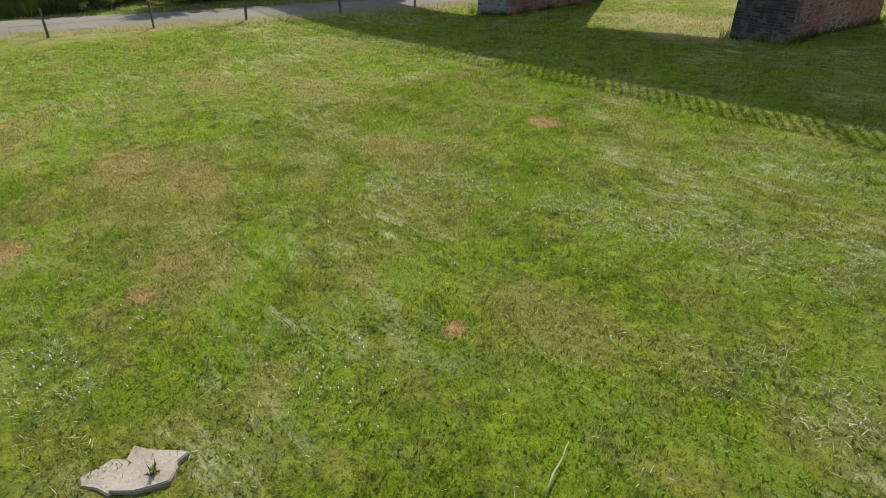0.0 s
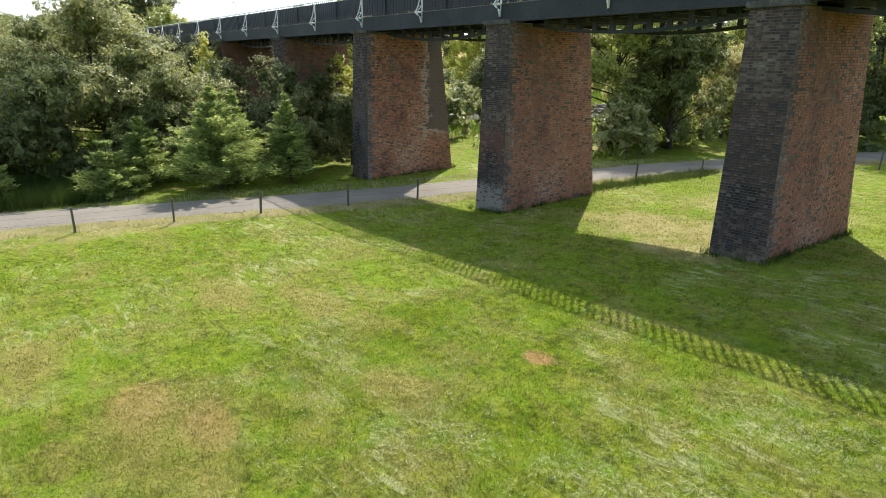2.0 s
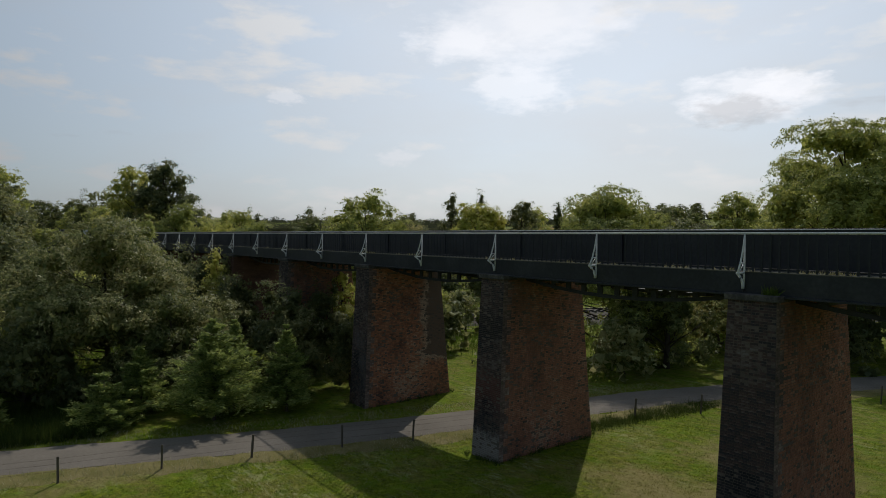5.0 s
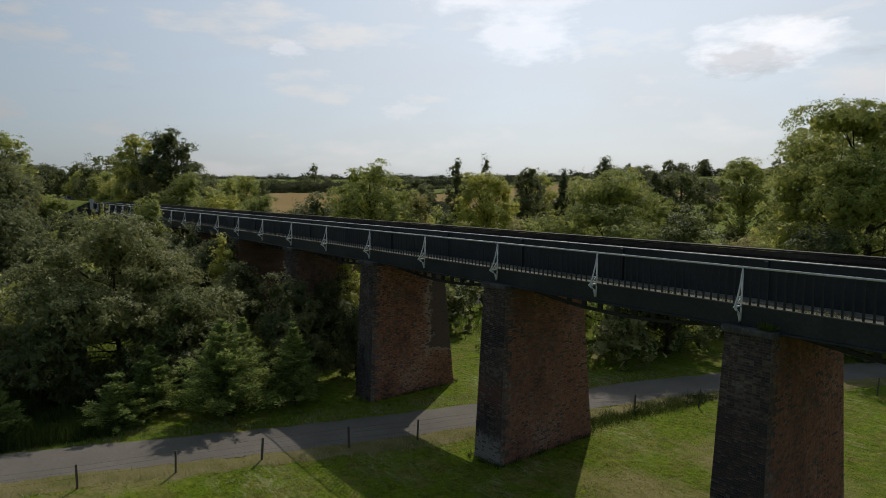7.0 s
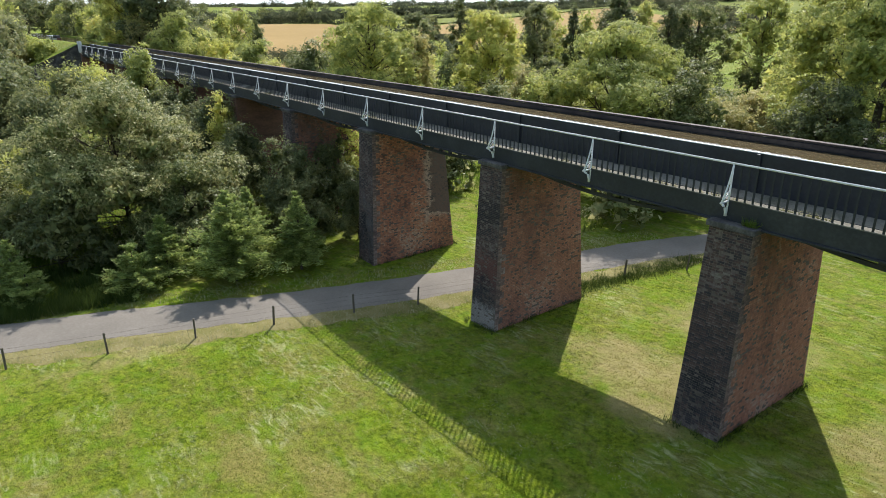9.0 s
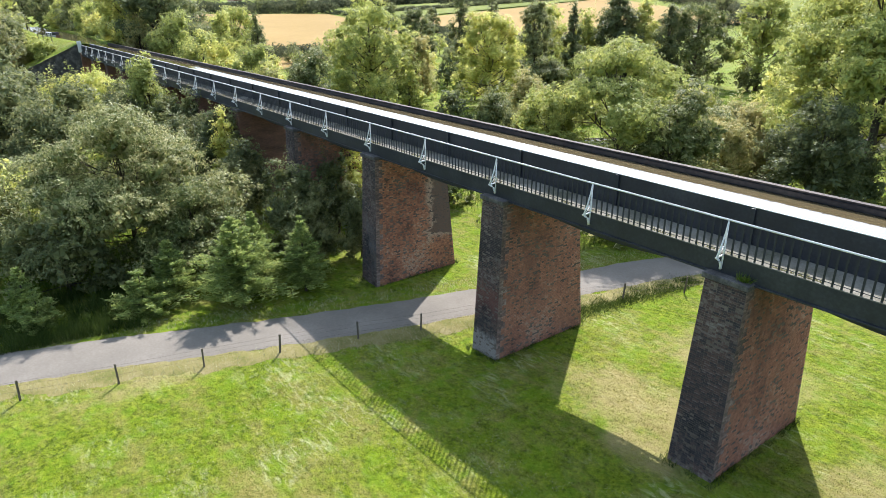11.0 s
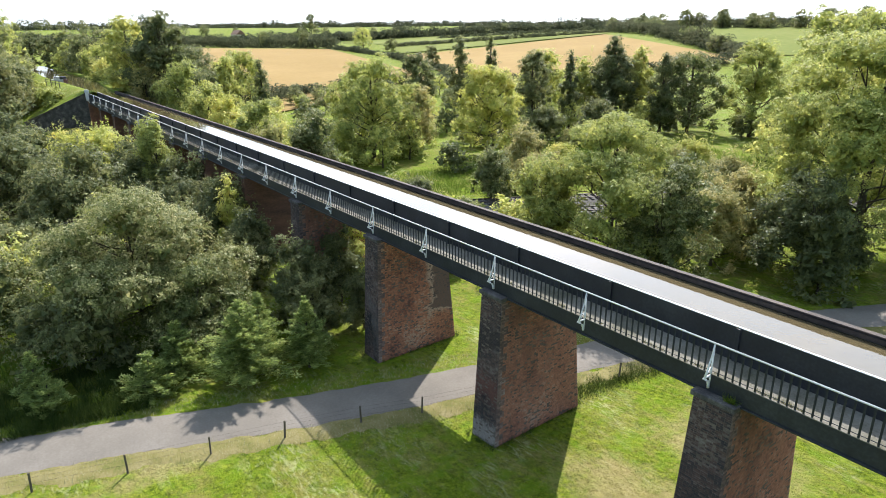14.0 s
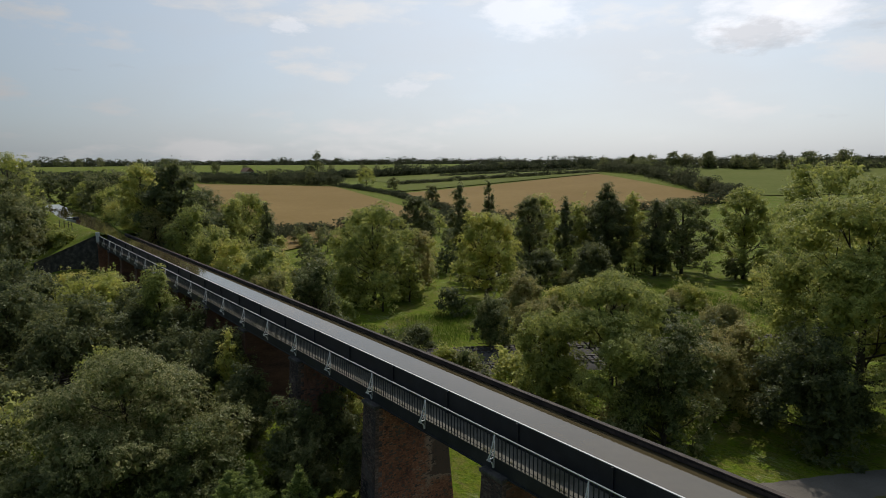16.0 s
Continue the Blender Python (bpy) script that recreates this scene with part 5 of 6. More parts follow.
# thicket along the near side of the aqueduct, towards the abutment
for i, (tx, ty, top, w, lf) in enumerate(((-49, -3.6, 6.6, 5, "dark_leaf"), (-61, -4.2, 7.4, 7, "dark_leaf"), (-67, -3.8, 7.8, 6.5, "dark_leaf"), (-73, -4.6, 7.6, 7, "bright_leaf"), (-79, -4.0, 7.9, 7, "ash"), (-86, -4.6, 6.4, 7.5, "dark_leaf"), (-93, -5.0, 5.2, 7, "ash"), (-101, -6.0, 4.6, 7, "bright_leaf"), (-44, -3.6, 5.0, 5, "dark_leaf"))):
    tree(tx, ty, top, w, "bush", lf, 9000, 0.26, 500 + i, "shrub", "%s shrub crowding the foot of the aqueduct" % PALETTE[lf])
for i, (tx, ty, top, w, lf) in enumerate(((-232, 3, 20, 15, "dark_leaf"), (-226, -6, 19, 14, "ash"), (-228, 12, 20, 14, "dark_leaf"), (-182, -14, 18, 12, "ash"), (-186, 14, 21, 15, "dark_leaf"), (-142, 13, 17, 11, "ash"), (-158, 15, 18, 13, "dark_leaf"), (-172, 12, 16, 10, "ash"), (-140, -9, 14, 8, "dark_leaf"), (-170, -10, 25, 14, "ash"), (-128, 11.5, 13.5, 8, "bright_leaf"), (-134, 9.6, 12.5, 6, "ash"), (-150, 10.5, 13.5, 8, "bright_leaf"), (-176, -6.5, 14, 8, "ash"), (-188, -7, 22, 11, "dark_leaf"), (-198, -6, 15, 9, "ash"), (-196, 12, 17, 10, "dark_leaf"), (-208, 11, 17, 10, "ash"))):
    tree(tx, ty, top, w, "broad", lf, 7000, 0.42, 540 + i, "tree", "%s tree overhanging the canal" % PALETTE[lf])
for i, (tx, ty, top, w, lf) in enumerate(((-18, 88, 20.5, 18, "dark_leaf"), (-7, 78, 19.5, 16, "ash"), (6, 66, 18, 15, "dark_leaf"), (-92, 40, 12.5, 9, "ash"), (-104, 50, 13, 10, "dark_leaf"), (-112, 66, 14, 9, "dark_leaf"), (-84, 78, 15, 9, "ash"), (-70, 82, 15, 10, "dark_leaf"))):
    tree(tx, ty, top, w, "broad", lf, 11000, 0.36, 580 + i, "tree", "%s tree on the far side of the valley" % PALETTE[lf])

tree(-142.0, 36.0, 15.0, 12.0, "broad", "ash", 9000, 0.38, 601, "tree", "fresh green tree at the edge of the wheat")
tree(-152.0, 30.0, 16.0, 11.0, "broad", "dark_leaf", 9000, 0.38, 602, "tree", "dark green tree at the edge of the wheat")
# ---------- farmland, hedges and the far distance ----------
field("wheat_field", [(-560, 140), (-358, 170), (-176, 119), (-128, 30)], M["wheat"], "ripe golden wheat field on the slope beyond the trees", 0.3)
field("wheat_field", [(-270, 160), (-244, 291), (-114, 217), (-150, 118)], M["wheat"], "ripe golden wheat field below a hedge", 0.3)
field("pasture", [(-620, 300), (-385, 470), (-262, 316), (-335, 200)], M["pasture"], "green pasture between hedges", 0.3)
field("pasture", [(-318, 193), (-252, 304), (-246, 294), (-278, 168)], M["pasture"], "narrow green strip of pasture under a hedge", 0.5)
field("pasture", [(-225, 348), (-100, 372), (-70, 270), (-124, 226)], M["pasture"], "broad green pasture on the hillside", 0.3)


def leafy_line(name, points, height, width, leafs, per_metre, size, seed, label, category):
    """An uneven row of clumps along a line: a hedge or the edge of a wood."""
    rng = np.random.default_rng(seed)
    pts = np.array(points, float)
    seg = np.linalg.norm(np.diff(pts, axis=0), axis=1)
    total = seg.sum()
    cum = np.concatenate([[0], np.cumsum(seg)])
    clumps = int(total * per_metre * 0.6)
    s = rng.random(clumps) * total
    cx, cy = np.interp(s, cum, pts[:, 0]), np.interp(s, cum, pts[:, 1])
    wave = np.array([0.55 + 0.9 * max(0.0, noise.noise((a * 0.045, seed, 0))) + 0.8 * max(0.0, noise.noise((a * 0.14, seed, 7))) for a in s])
    h = height * np.clip(wave, 0.3, 1.5)
    cx += rng.normal(size=clumps) * width * 0.35
    cy += rng.normal(size=clumps) * width * 0.35
    cz = np.array([ground_z(a, b) for a, b in zip(cx, cy)]) + h * rng.random(clumps) ** 0.9
    m = 16
    out = unit(rng.normal(size=(clumps * m, 3)) + np.array([0, 0, 0.4]))
    p = np.repeat(np.stack([cx, cy, cz], 1), m, 0) + out * size * np.array([1.5, 1.5, 0.9])
    nrm = unit(out + rng.normal(size=(clumps * m, 3)) * 0.5)
    a = unit(np.cross(nrm, rng.normal(size=(clumps * m, 3))))
    b = unit(np.cross(nrm, a))
    sz = size * (0.5 + 0.6 * rng.random(clumps * m))[:, None]
    ob = new(name, leaves_mesh(name, p, a, b, sz, sz * 0.65, M[leafs]))
    return tagged(ob, label, category, kind="stuff")


leafy_line("hedge", [(-600, 142), (-487, 176), (-360, 176)], 10, 7, "far_leaf", 9, 1.2, 1, "thick dark hedge with trees along the wheat field", "hedge")
leafy_line("hedge", [(-356, 173), (-271, 159), (-190, 134), (-160, 112)], 2.6, 3, "far_leaf", 10, 0.7, 2, "low dark hedge between two wheat fields", "hedge")
leafy_line("hedge", [(-327, 198), (-295, 256), (-255, 308)], 2.8, 3, "far_leaf", 12, 0.7, 3, "clipped dark hedge along the green strip", "hedge")
leafy_line("hedge", [(-262, 316), (-220, 300), (-181, 271), (-116, 219)], 7.5, 6, "far_leaf", 14, 0.9, 4, "overgrown dark hedge down the slope", "hedge")
leafy_line("hedge", [(-385, 470), (-262, 352), (-185, 346), (-112, 368), (-20, 400), (80, 420)], 6.0, 5, "far_leaf", 10, 0.9, 5, "dark hedge along the ridge", "hedge")
leafy_line("wood", [(-640, 10), (-606, 150), (-560, 262), (-490, 380), (-400, 478)], 9, 16, "far_leaf", 8, 2.2, 6, "dark distant woodland on the skyline", "wood")
leafy_line("wood", [(-1250, 60), (-1080, 480), (-820, 800), (-520, 1000), (-100, 1150), (200, 1150)], 13, 34, "far_leaf", 5.5, 3.0, 17, "dark distant woodland on the skyline", "wood")
leafy_line("wood", [(-1000, -150), (-700, -30), (-560, 60)], 13, 16, "far_leaf", 8, 2.2, 7, "dark distant woodland on the skyline", "wood")
leafy_line("hedge", [(-112, 220), (-130, 175), (-152, 116), (-170, 60), (-130, 26)], 4.0, 5, "far_leaf", 10, 0.8, 12, "dark scrubby hedge at the foot of the wheat fields", "hedge")
leafy_line("hedge", [(-420, 300), (-330, 360), (-270, 400)], 3.0, 4, "far_leaf", 8, 0.8, 9, "dark hedge across the pasture", "hedge")

for i, (tx, ty, hh, ww) in enumerate(((-620, 285, 25, 22), (-227, 345, 11, 10), (-201, 342, 11.5, 8), (-160, 348, 10, 12), (-182, 344, 7, 13), (-345, 187, 12, 13), (-299, 178, 7, 9), (-205, 138, 9, 5.5), (-131, 358, 6, 12),
                                      (-253, 338, 10, 10), (-240, 330, 7, 14), (-172, 51, 9.5, 6.5), (-420, 180, 14, 12), (-470, 176, 12, 14), (-395, 172, 10, 10), (-60, 352, 7, 9), (-170, 262, 7, 9), (-140, 236, 7, 9))):
    tree(tx, ty, ground_z(tx, ty) + hh, ww, "broad" if i % 3 else "tall", "dark_leaf" if i != 5 else "ash", 2600, 0.03 * hh + 0.2, 300 + i, "tree", "distant dark green hedgerow tree on the farmland")

# round-headed trees that break the skyline
rngf = np.random.default_rng(17)
far_tree = None
for k in range(46):
    u = rngf.random()
    if k % 2:
        tx, ty = -900 + 500 * u, 60 + 418 * u + 12 * rngf.normal()
    else:
        tx, ty = -385 + 465 * u, 470 - 120 * math.sin(math.pi * u) + 8 * rngf.normal()
    if far_tree is None:
        far_tree = tree(tx, ty, ground_z(tx, ty) + 11, 10, "broad", "dark_leaf", 1500, 0.6, 333, "tree", "distant dark round-headed tree on the skyline")
    else:
        copy_thing(far_tree, pose(tx, ty, ground_z(tx, ty) - 3.5 * rngf.random(), 0, 0, 360 * rngf.random()))

farm = thing("farmhouse", (-640, 215, ground_z(-640, 215)), "distant pale farmhouse with a tiled roof among trees", "house")
box("wall", -9, 9, -4, 4, -1, 5, M["render_wall"], farm)
link("roof", [(-9.5, -4.6, 4.9), (9.5, -4.6, 4.9), (9.5, 4.6, 4.9), (-9.5, 4.6, 4.9), (-9.5, 0, 9), (9.5, 0, 9)], [(0, 1, 5, 4), (2, 3, 4, 5), (0, 4, 3), (1, 2, 5), (3, 2, 1, 0)], M["roof"], farm)
for k in (-6, -2, 2, 6):
    box("window", k - 0.7, k + 0.7, -4.06, -4.0, 1.2, 2.9, M["boat_dark"], farm)

# ---------- the scrub of the valley floor ----------
SCRUB = []
for i, (leafs, kind, w, h) in enumerate((("ash", "bush", 4.6, 3.4), ("dark_leaf", "bush", 5.2, 4.0), ("olive_leaf", "bush", 4.0, 2.6), ("bright_leaf", "bush", 3.6, 2.4), ("willow", "bush", 4.8, 3.6), ("dark_leaf", "bush", 6.0, 5.4), ("ash", "bush", 6.4, 6.0))):
    SCRUB.append((leafs, w, h, i))


def scrub(zone, picks, seed, step):
    """Shrubs scattered over a zone (x0, x1, y0, y1), standing clear of the tracks, the lane and the canal."""
    rng = np.random.default_rng(seed)
    x0, x1, y0, y1 = zone
    xx = x0
    while xx < x1:
        yy = y0
        while yy < y1:
            px, py = xx + rng.normal() * step * 0.3, yy + rng.normal() * step * 0.3
            leafs, w, h, i = SCRUB[picks[rng.integers(len(picks))]]
            yaw = rng.random() * 360
            if not -1.5 < py < 6.5 and track_gap(px, py) > 3.0 and not in_clearing(px, py):
                if i not in proto:
                    proto[i] = tree(px, py, ground_z(px, py) + h, w, "bush", leafs, 1500, 0.31, 700 + i, "shrub", "%s shrub in the rough valley scrub" % PALETTE[leafs])
                else:
                    copy_thing(proto[i], pose(px, py, ground_z(px, py) - 0.25 * rng.random(), 0, 0, yaw))
            yy += step
        xx += step


CLEARINGS = ((-58, 28, 6, 3.4), (-59, 90, 7, 6), (-48, 76, 12, 10), (-60, 45, 4, 4))


def in_clearing(px, py):
    """Open grass between the shrubs of the valley."""
    return any(((px - x) / a) ** 2 + ((py - y) / b) ** 2 < 1 for x, y, a, b in CLEARINGS)


proto = {}
TRACKS = (((-72, -27), (-55, 2), (-43, 22.7), (-28, 50.7), (-14, 77)), ((-66.5, -27), (-49.5, 2), (-37.5, 22.7), (-22.5, 50.7), (-8.5, 77)))


def track_gap(px, py):
    best = 99
    for t in TRACKS:
        for a, b in zip(t, t[1:]):
            ax, ay, bx, by = a[0], a[1], b[0], b[1]
            u = max(0, min(1, ((px - ax) * (bx - ax) + (py - ay) * (by - ay)) / ((bx - ax) ** 2 + (by - ay) ** 2)))
            best = min(best, math.hypot(px - ax - u * (bx - ax), py - ay - u * (by - ay)))
    return best


scrub((-100, -58, 9, 30), (0, 1, 5, 6, 3), 1, 6.0)
scrub((-100, -58, 36, 62), (0, 1, 2, 5, 6), 2, 8.0)
scrub((-78, -24, 70, 100), (1, 5, 6), 3, 8.0)
scrub((-36, -14, 12, 22), (0, 4, 2), 4, 4.6)
scrub((-24, -6, 34, 64), (1, 0, 5, 2), 5, 7.0)
scrub((-100, -62, -30, -6), (0, 1, 6, 5, 3), 6, 6.5)
scrub((-54, -40, -32, -6), (0, 4, 1, 6), 7, 5.5)
scrub((-112, -98, -34, -8), (0, 3, 2), 8, 6.0)
scrub((-118, -100, 9, 30), (0, 1, 6), 9, 6.0)
scrub((-170, -122, -30, -10), (1, 5, 6), 10, 8.0)
scrub((-170, -122, 13, 34), (1, 5, 6), 11, 8.0)
scrub((-150, -104, 30, 60), (1, 5, 0), 12, 11.0)
scrub((-46, -34, 26, 34), (2, 3), 13, 5.0)
scrub((-140, -84, 60, 112), (1, 5, 6), 15, 9.5)
scrub((-60, -36, 6, 12), (1, 0, 5), 16, 5.0)
scrub((-56, -38, 44, 64), (2, 3), 14, 7.5)

# ---------- railway under the aqueduct ----------
for t in TRACKS:
    c = along(t, 1.0)
    bed = ribbon("ballast", c, [-2.2, -1.6, 1.6, 2.2], [0.0, 0.35, 0.35, 0.0], M["ballast"], 0.2)
    tagged(bed, "grey stone railway ballast", "ballast", kind="structure")
    track = thing("railway_track", (0, 0, 0), "steel rails on concrete sleepers in grey ballast", "railway track", "railway tracks", "structure")
    for off in (-0.72, 0.72):
        pts = []
        for i, p in enumerate(c):
            d = (c[min(len(c) - 1, i + 1)] - c[max(0, i - 1)]).normalized()
            q = p + Vector((d.y, -d.x, 0)) * off
            pts.append((q.x, q.y, ground_z(p.x, p.y) + 0.56))
        v, f = tube(pts, 0.055, 6)
        link("rail", v, f, M["steel"], track, "", True)
    bm = bmesh.new()
    box_into(bm, -1.25, 1.25, -0.13, 0.13, -0.1, 0.1, 0.02)
    me = bpy.data.meshes.new("sleeper")
    bm.to_mesh(me)
    bm.free()
    me.materials.append(M["stone"])
    run = along(t, 0.72)
    for i in range(20, len(run) - 30):
        d = (run[i + 1] - run[i - 1]).normalized()
        s = new("sleeper", me)
        s.parent = track
        s.location = (run[i].x, run[i].y, ground_z(run[i].x, run[i].y) + 0.40)
        s.rotation_euler.z = math.atan2(d.y, d.x) - math.pi / 2

# ---------- fence along the lane ----------
def fence_post(x, y, lean, first=None):
    z = ground_z(x, y)
    if first is not None:
        return copy_thing(first, pose(x, y, z, lean, lean * 0.6, 20 * lean))
    ob = thing("fence_post", (x, y, z), "weathered slim wooden fence post in the verge", "fence post", "posts of the wire fence")
    bm = bmesh.new()
    box_into(bm, -0.038, 0.038, -0.038, 0.038, -0.25, 1.0, 0.01)
    part("post", bm, M["timber"], ob)
    v, f = tube([(0.038, 0, 0.90), (0.05, 0, 0.90)], 0.008, 5)
    link("staple", v, f, M["steel"], ob)
    return ob


POSTS = [(-23.7, -29.0), (-22.3, -25.5), (-21.0, -21.9), (-19.7, -18.3), (-18.4, -14.7), (-17.4, -11.3), (-16.4, -8.05), (-15.2, -4.5), (-14.0, -1.6), (-12.8, 2.2), (-11.5, 5.7), (-9.9, 9.0), (-8.3, 12.3), (-6.7, 15.5), (-5.1, 18.7), (-3.4, 21.9), (-1.6, 25.1), (0.3, 28.3)]
fp = fence_post(*POSTS[0], 0.0)
for i, (px, py) in enumerate(POSTS[1:]):
    fence_post(px, py, 4 * math.sin(i * 2.1), fp)
for hgt in (0.45, 0.72, 0.92):
    v, f = tube([(px, py, ground_z(px, py) + hgt) for px, py in POSTS], 0.0035, 4)
    w = link("fence_wire", v, f, M["steel"])
    tagged(w, "thin grey wire strung between the fence posts", "wire", "fence wires")

# ---------- boat on the canal ----------
boat = thing("cabin_cruiser", (-155.4, 0.6, 9.0), "small white cabin cruiser with a dark canopy moored on the canal", "boat")
sec = ((-3.4, 0.95), (-1.0, 1.15), (1.4, 1.05), (2.8, 0.62), (3.7, 0.06))
vs = []
for bx, bw in sec:
    vs += [(bx, -bw * 0.75, -0.25), (bx, -bw, 0.62), (bx, bw, 0.62), (bx, bw * 0.75, -0.25)]
fs = [(4 * i + k, 4 * i + 4 + k, 4 * i + 5 + k, 4 * i + 1 + k) for i in range(4) for k in range(3)]
link("hull", vs, fs, M["boat_white"], boat)
box("transom", -3.46, -3.38, -0.9, 0.9, -0.2, 0.66, M["brick_far"], boat, "dark red transom", 0.02)
bm = bmesh.new()
box_into(bm, -1.6, 1.6, -0.82, 0.82, 0.58, 1.5, 0.16)
part("cabin", bm, M["boat_white"], boat)
bm = bmesh.new()
box_into(bm, -3.1, -1.5, -0.85, 0.85, 0.58, 1.62, 0.22)
part("canopy", bm, M["boat_dark"], boat, "dark cloth canopy over the cockpit")
for k in (-1.0, 0.0, 0.9):
    for sd in (-1, 1):
        box("window", k - 0.36, k + 0.36, sd * 0.82 - 0.02, sd * 0.82 + 0.02, 0.98, 1.3, M["boat_dark"], boat, "dark cabin window", 0.01)
boat.rotation_euler.z = radians(212)
boat.scale = (0.6, 0.6, 0.62)

# post and rail fence on the canal bank
def rail_fence(points, label):
    ob = thing("rail_fence", (points[0][0], points[0][1], 0), label, "fence", "rail fences on the canal bank")
    ox, oy = points[0][0], points[0][1]
    for x, y, z in points:
        box("post", x - ox - 0.07, x - ox + 0.07, y - oy - 0.07, y - oy + 0.07, z - 0.4, z + 1.1, M["timber"], ob, "", 0.015)
    for h in (0.55, 0.95):
        v, f = tube([(x - ox, y - oy, z + h) for x, y, z in points], 0.05, 4)
        link("rail", v, f, M["timber"], ob)


rail_fence([(-134.6, -1.7, 9.15), (-137.6, -2.0, 9.15), (-140.8, -2.4, 9.15), (-144.2, -2.9, 9.15)], "grey wooden rails beside the canal")
rail_fence([(-131, -9.6, 5.2), (-135, -8.6, 5.8), (-139.5, -7.6, 6.4), (-145, -6.6, 7.2)], "grey wooden handrail climbing the canal bank")

# ---------- small things on the meadow ----------
def scatter(name, zone, count, length, width, mat, label, category, seed, lean=0.5, where=None, lift=0.0, curl=0.0):
    """Loose blades over a zone (x0, x1, y0, y1); where: the chance that a blade grows at a place."""
    rng = np.random.default_rng(seed)
    x0, x1, y0, y1 = zone
    px, py = x0 + rng.random(count) * (x1 - x0), y0 + rng.random(count) * (y1 - y0)
    if where is not None:
        keep = rng.random(count) < np.array([where(a, b) for a, b in zip(px, py)])
        px, py = px[keep], py[keep]
    n = len(px)
    pz = np.array([ground_z(a, b) for a, b in zip(px, py)]) + lift
    p = np.stack([px, py, pz], 1)
    up = unit(np.array([0, 0, 1.0]) + rng.normal(size=(n, 3)) * lean * np.array([1, 1, 0.3]))
    ln = length * (0.5 + 0.9 * rng.random(n))[:, None]
    a = rng.random(n) * 6.283
    side = np.stack([np.cos(a), np.sin(a), np.zeros(n)], 1) * width * (0.6 + 0.8 * rng.random(n))[:, None]
    wd = np.linalg.norm(side, axis=1)
    ob = new(name, leaves_mesh(name, p + up * ln * 0.5, up, unit(side), ln, wd, mat))
    return tagged(ob, label, category, kind="stuff")


def clump(scale, lo, hi, off=0.0):
    def f(x, y):
        return smooth(lo, hi, 0.5 + 0.5 * noise.noise((x * scale, y * scale, off)) + 0.25 * noise.noise((x * scale * 3, y * scale * 3, off + 4)))
    return f


near = clump(1.1, 0.15, 0.75)
scatter("grass", (-4, 11, -18.5, -6), 230000, 0.045, 0.013, M["turf"], "short mown grass with tufts and dry patches", "grass", 1, 0.7, lambda x, y: 0.35 + 0.65 * near(x, y))
scatter("grass", (-16, 12, -26, 14), 170000, 0.06, 0.026, M["turf"], "short mown grass with tufts and dry patches", "grass", 2, 0.7, lambda x, y: 0.3 + 0.7 * near(x, y))
tuft = clump(1.3, 0.50, 0.80, 9.0)
scatter("grass_tufts", (-14, 12, -18.5, 3), 150000, 0.10, 0.016, M["turf"], "longer green tufts of grass in the meadow", "grass", 3, 0.55, tuft)
lines = clump(0.45, 0.40, 0.66, 21.0)
wisp = clump(2.4, 0.32, 0.66, 31.0)


def hay_at(x, y):
    return min(1.0, sum(math.exp(-((x - a) / c) ** 2 - ((y - b) / d) ** 2) for a, b, c, d in HAY))


scatter("clippings", (-4, 11, -19, -4), 150000, 0.09, 0.0075, M["straw"], "pale dry mowing clippings lying on the grass", "clippings", 4, 3.0, lambda x, y: (0.10 * lines(x, y) + hay_at(x, y)) * wisp(x, y), 0.03)
scatter("clippings", (-14, 2, -16, -3), 50000, 0.11, 0.009, M["straw"], "pale dry mowing clippings lying on the grass", "clippings", 5, 3.0, lambda x, y: 0.6 * lines(x, y) * wisp(x, y), 0.03)
# longer growth by the lane, the piers and the thicket's foot
scatter("long_grass", (-12.2, -8.4, 5.2, 14.5), 30000, 0.27, 0.018, M["weed"], "long green grass along the fence line", "grass", 6, 0.45, lambda x, y: math.exp(-(((x + 10.3) - (y - 6.4) * 0.2) / 0.62) ** 2) * clump(1.2, 0.1, 0.6)(x, y))
scatter("long_grass", (-29, -22.6, -24, -12.5), 26000, 0.75, 0.03, M["weed"], "tall weeds and nettles at the foot of the thicket", "weeds", 7, 0.4, lambda x, y: clump(0.6, 0.3, 0.6, 3)(x, y) if x < -23.6 - 0.2 * (y + 15) * -1 else 0)
scatter("verge_grass", (-26, -8, -26, 16), 60000, 0.17, 0.018, M["straw"], "dry yellow grass along the lane's verge", "grass", 8, 0.6, lambda x, y: 1.0 if 1.5 < lane_gap(x, y) < 3.0 else 0)
scatter("rough_grass", (-60, -16, 8, 75), 90000, 0.7, 0.05, M["blade"], "rough long grass on the valley floor", "grass", 9, 0.45, lambda x, y: (clump(0.15, 0.3, 0.7, 5)(x, y)) if track_gap(x, y) > 2.3 and lane_gap(x, y) > 2.2 else 0)
scatter("rough_grass", (-60, -24, -32, -4), 40000, 0.6, 0.05, M["blade"], "rough long grass on the valley floor", "grass", 10, 0.45, lambda x, y: 1.0 if track_gap(x, y) > 2.3 and x < -29 else 0)
scatter("bank_grass", (-150, -119, -24, -9), 20000, 0.8, 0.09, M["blade"], "long yellow-green grass on the canal bank", "grass", 11, 0.5)
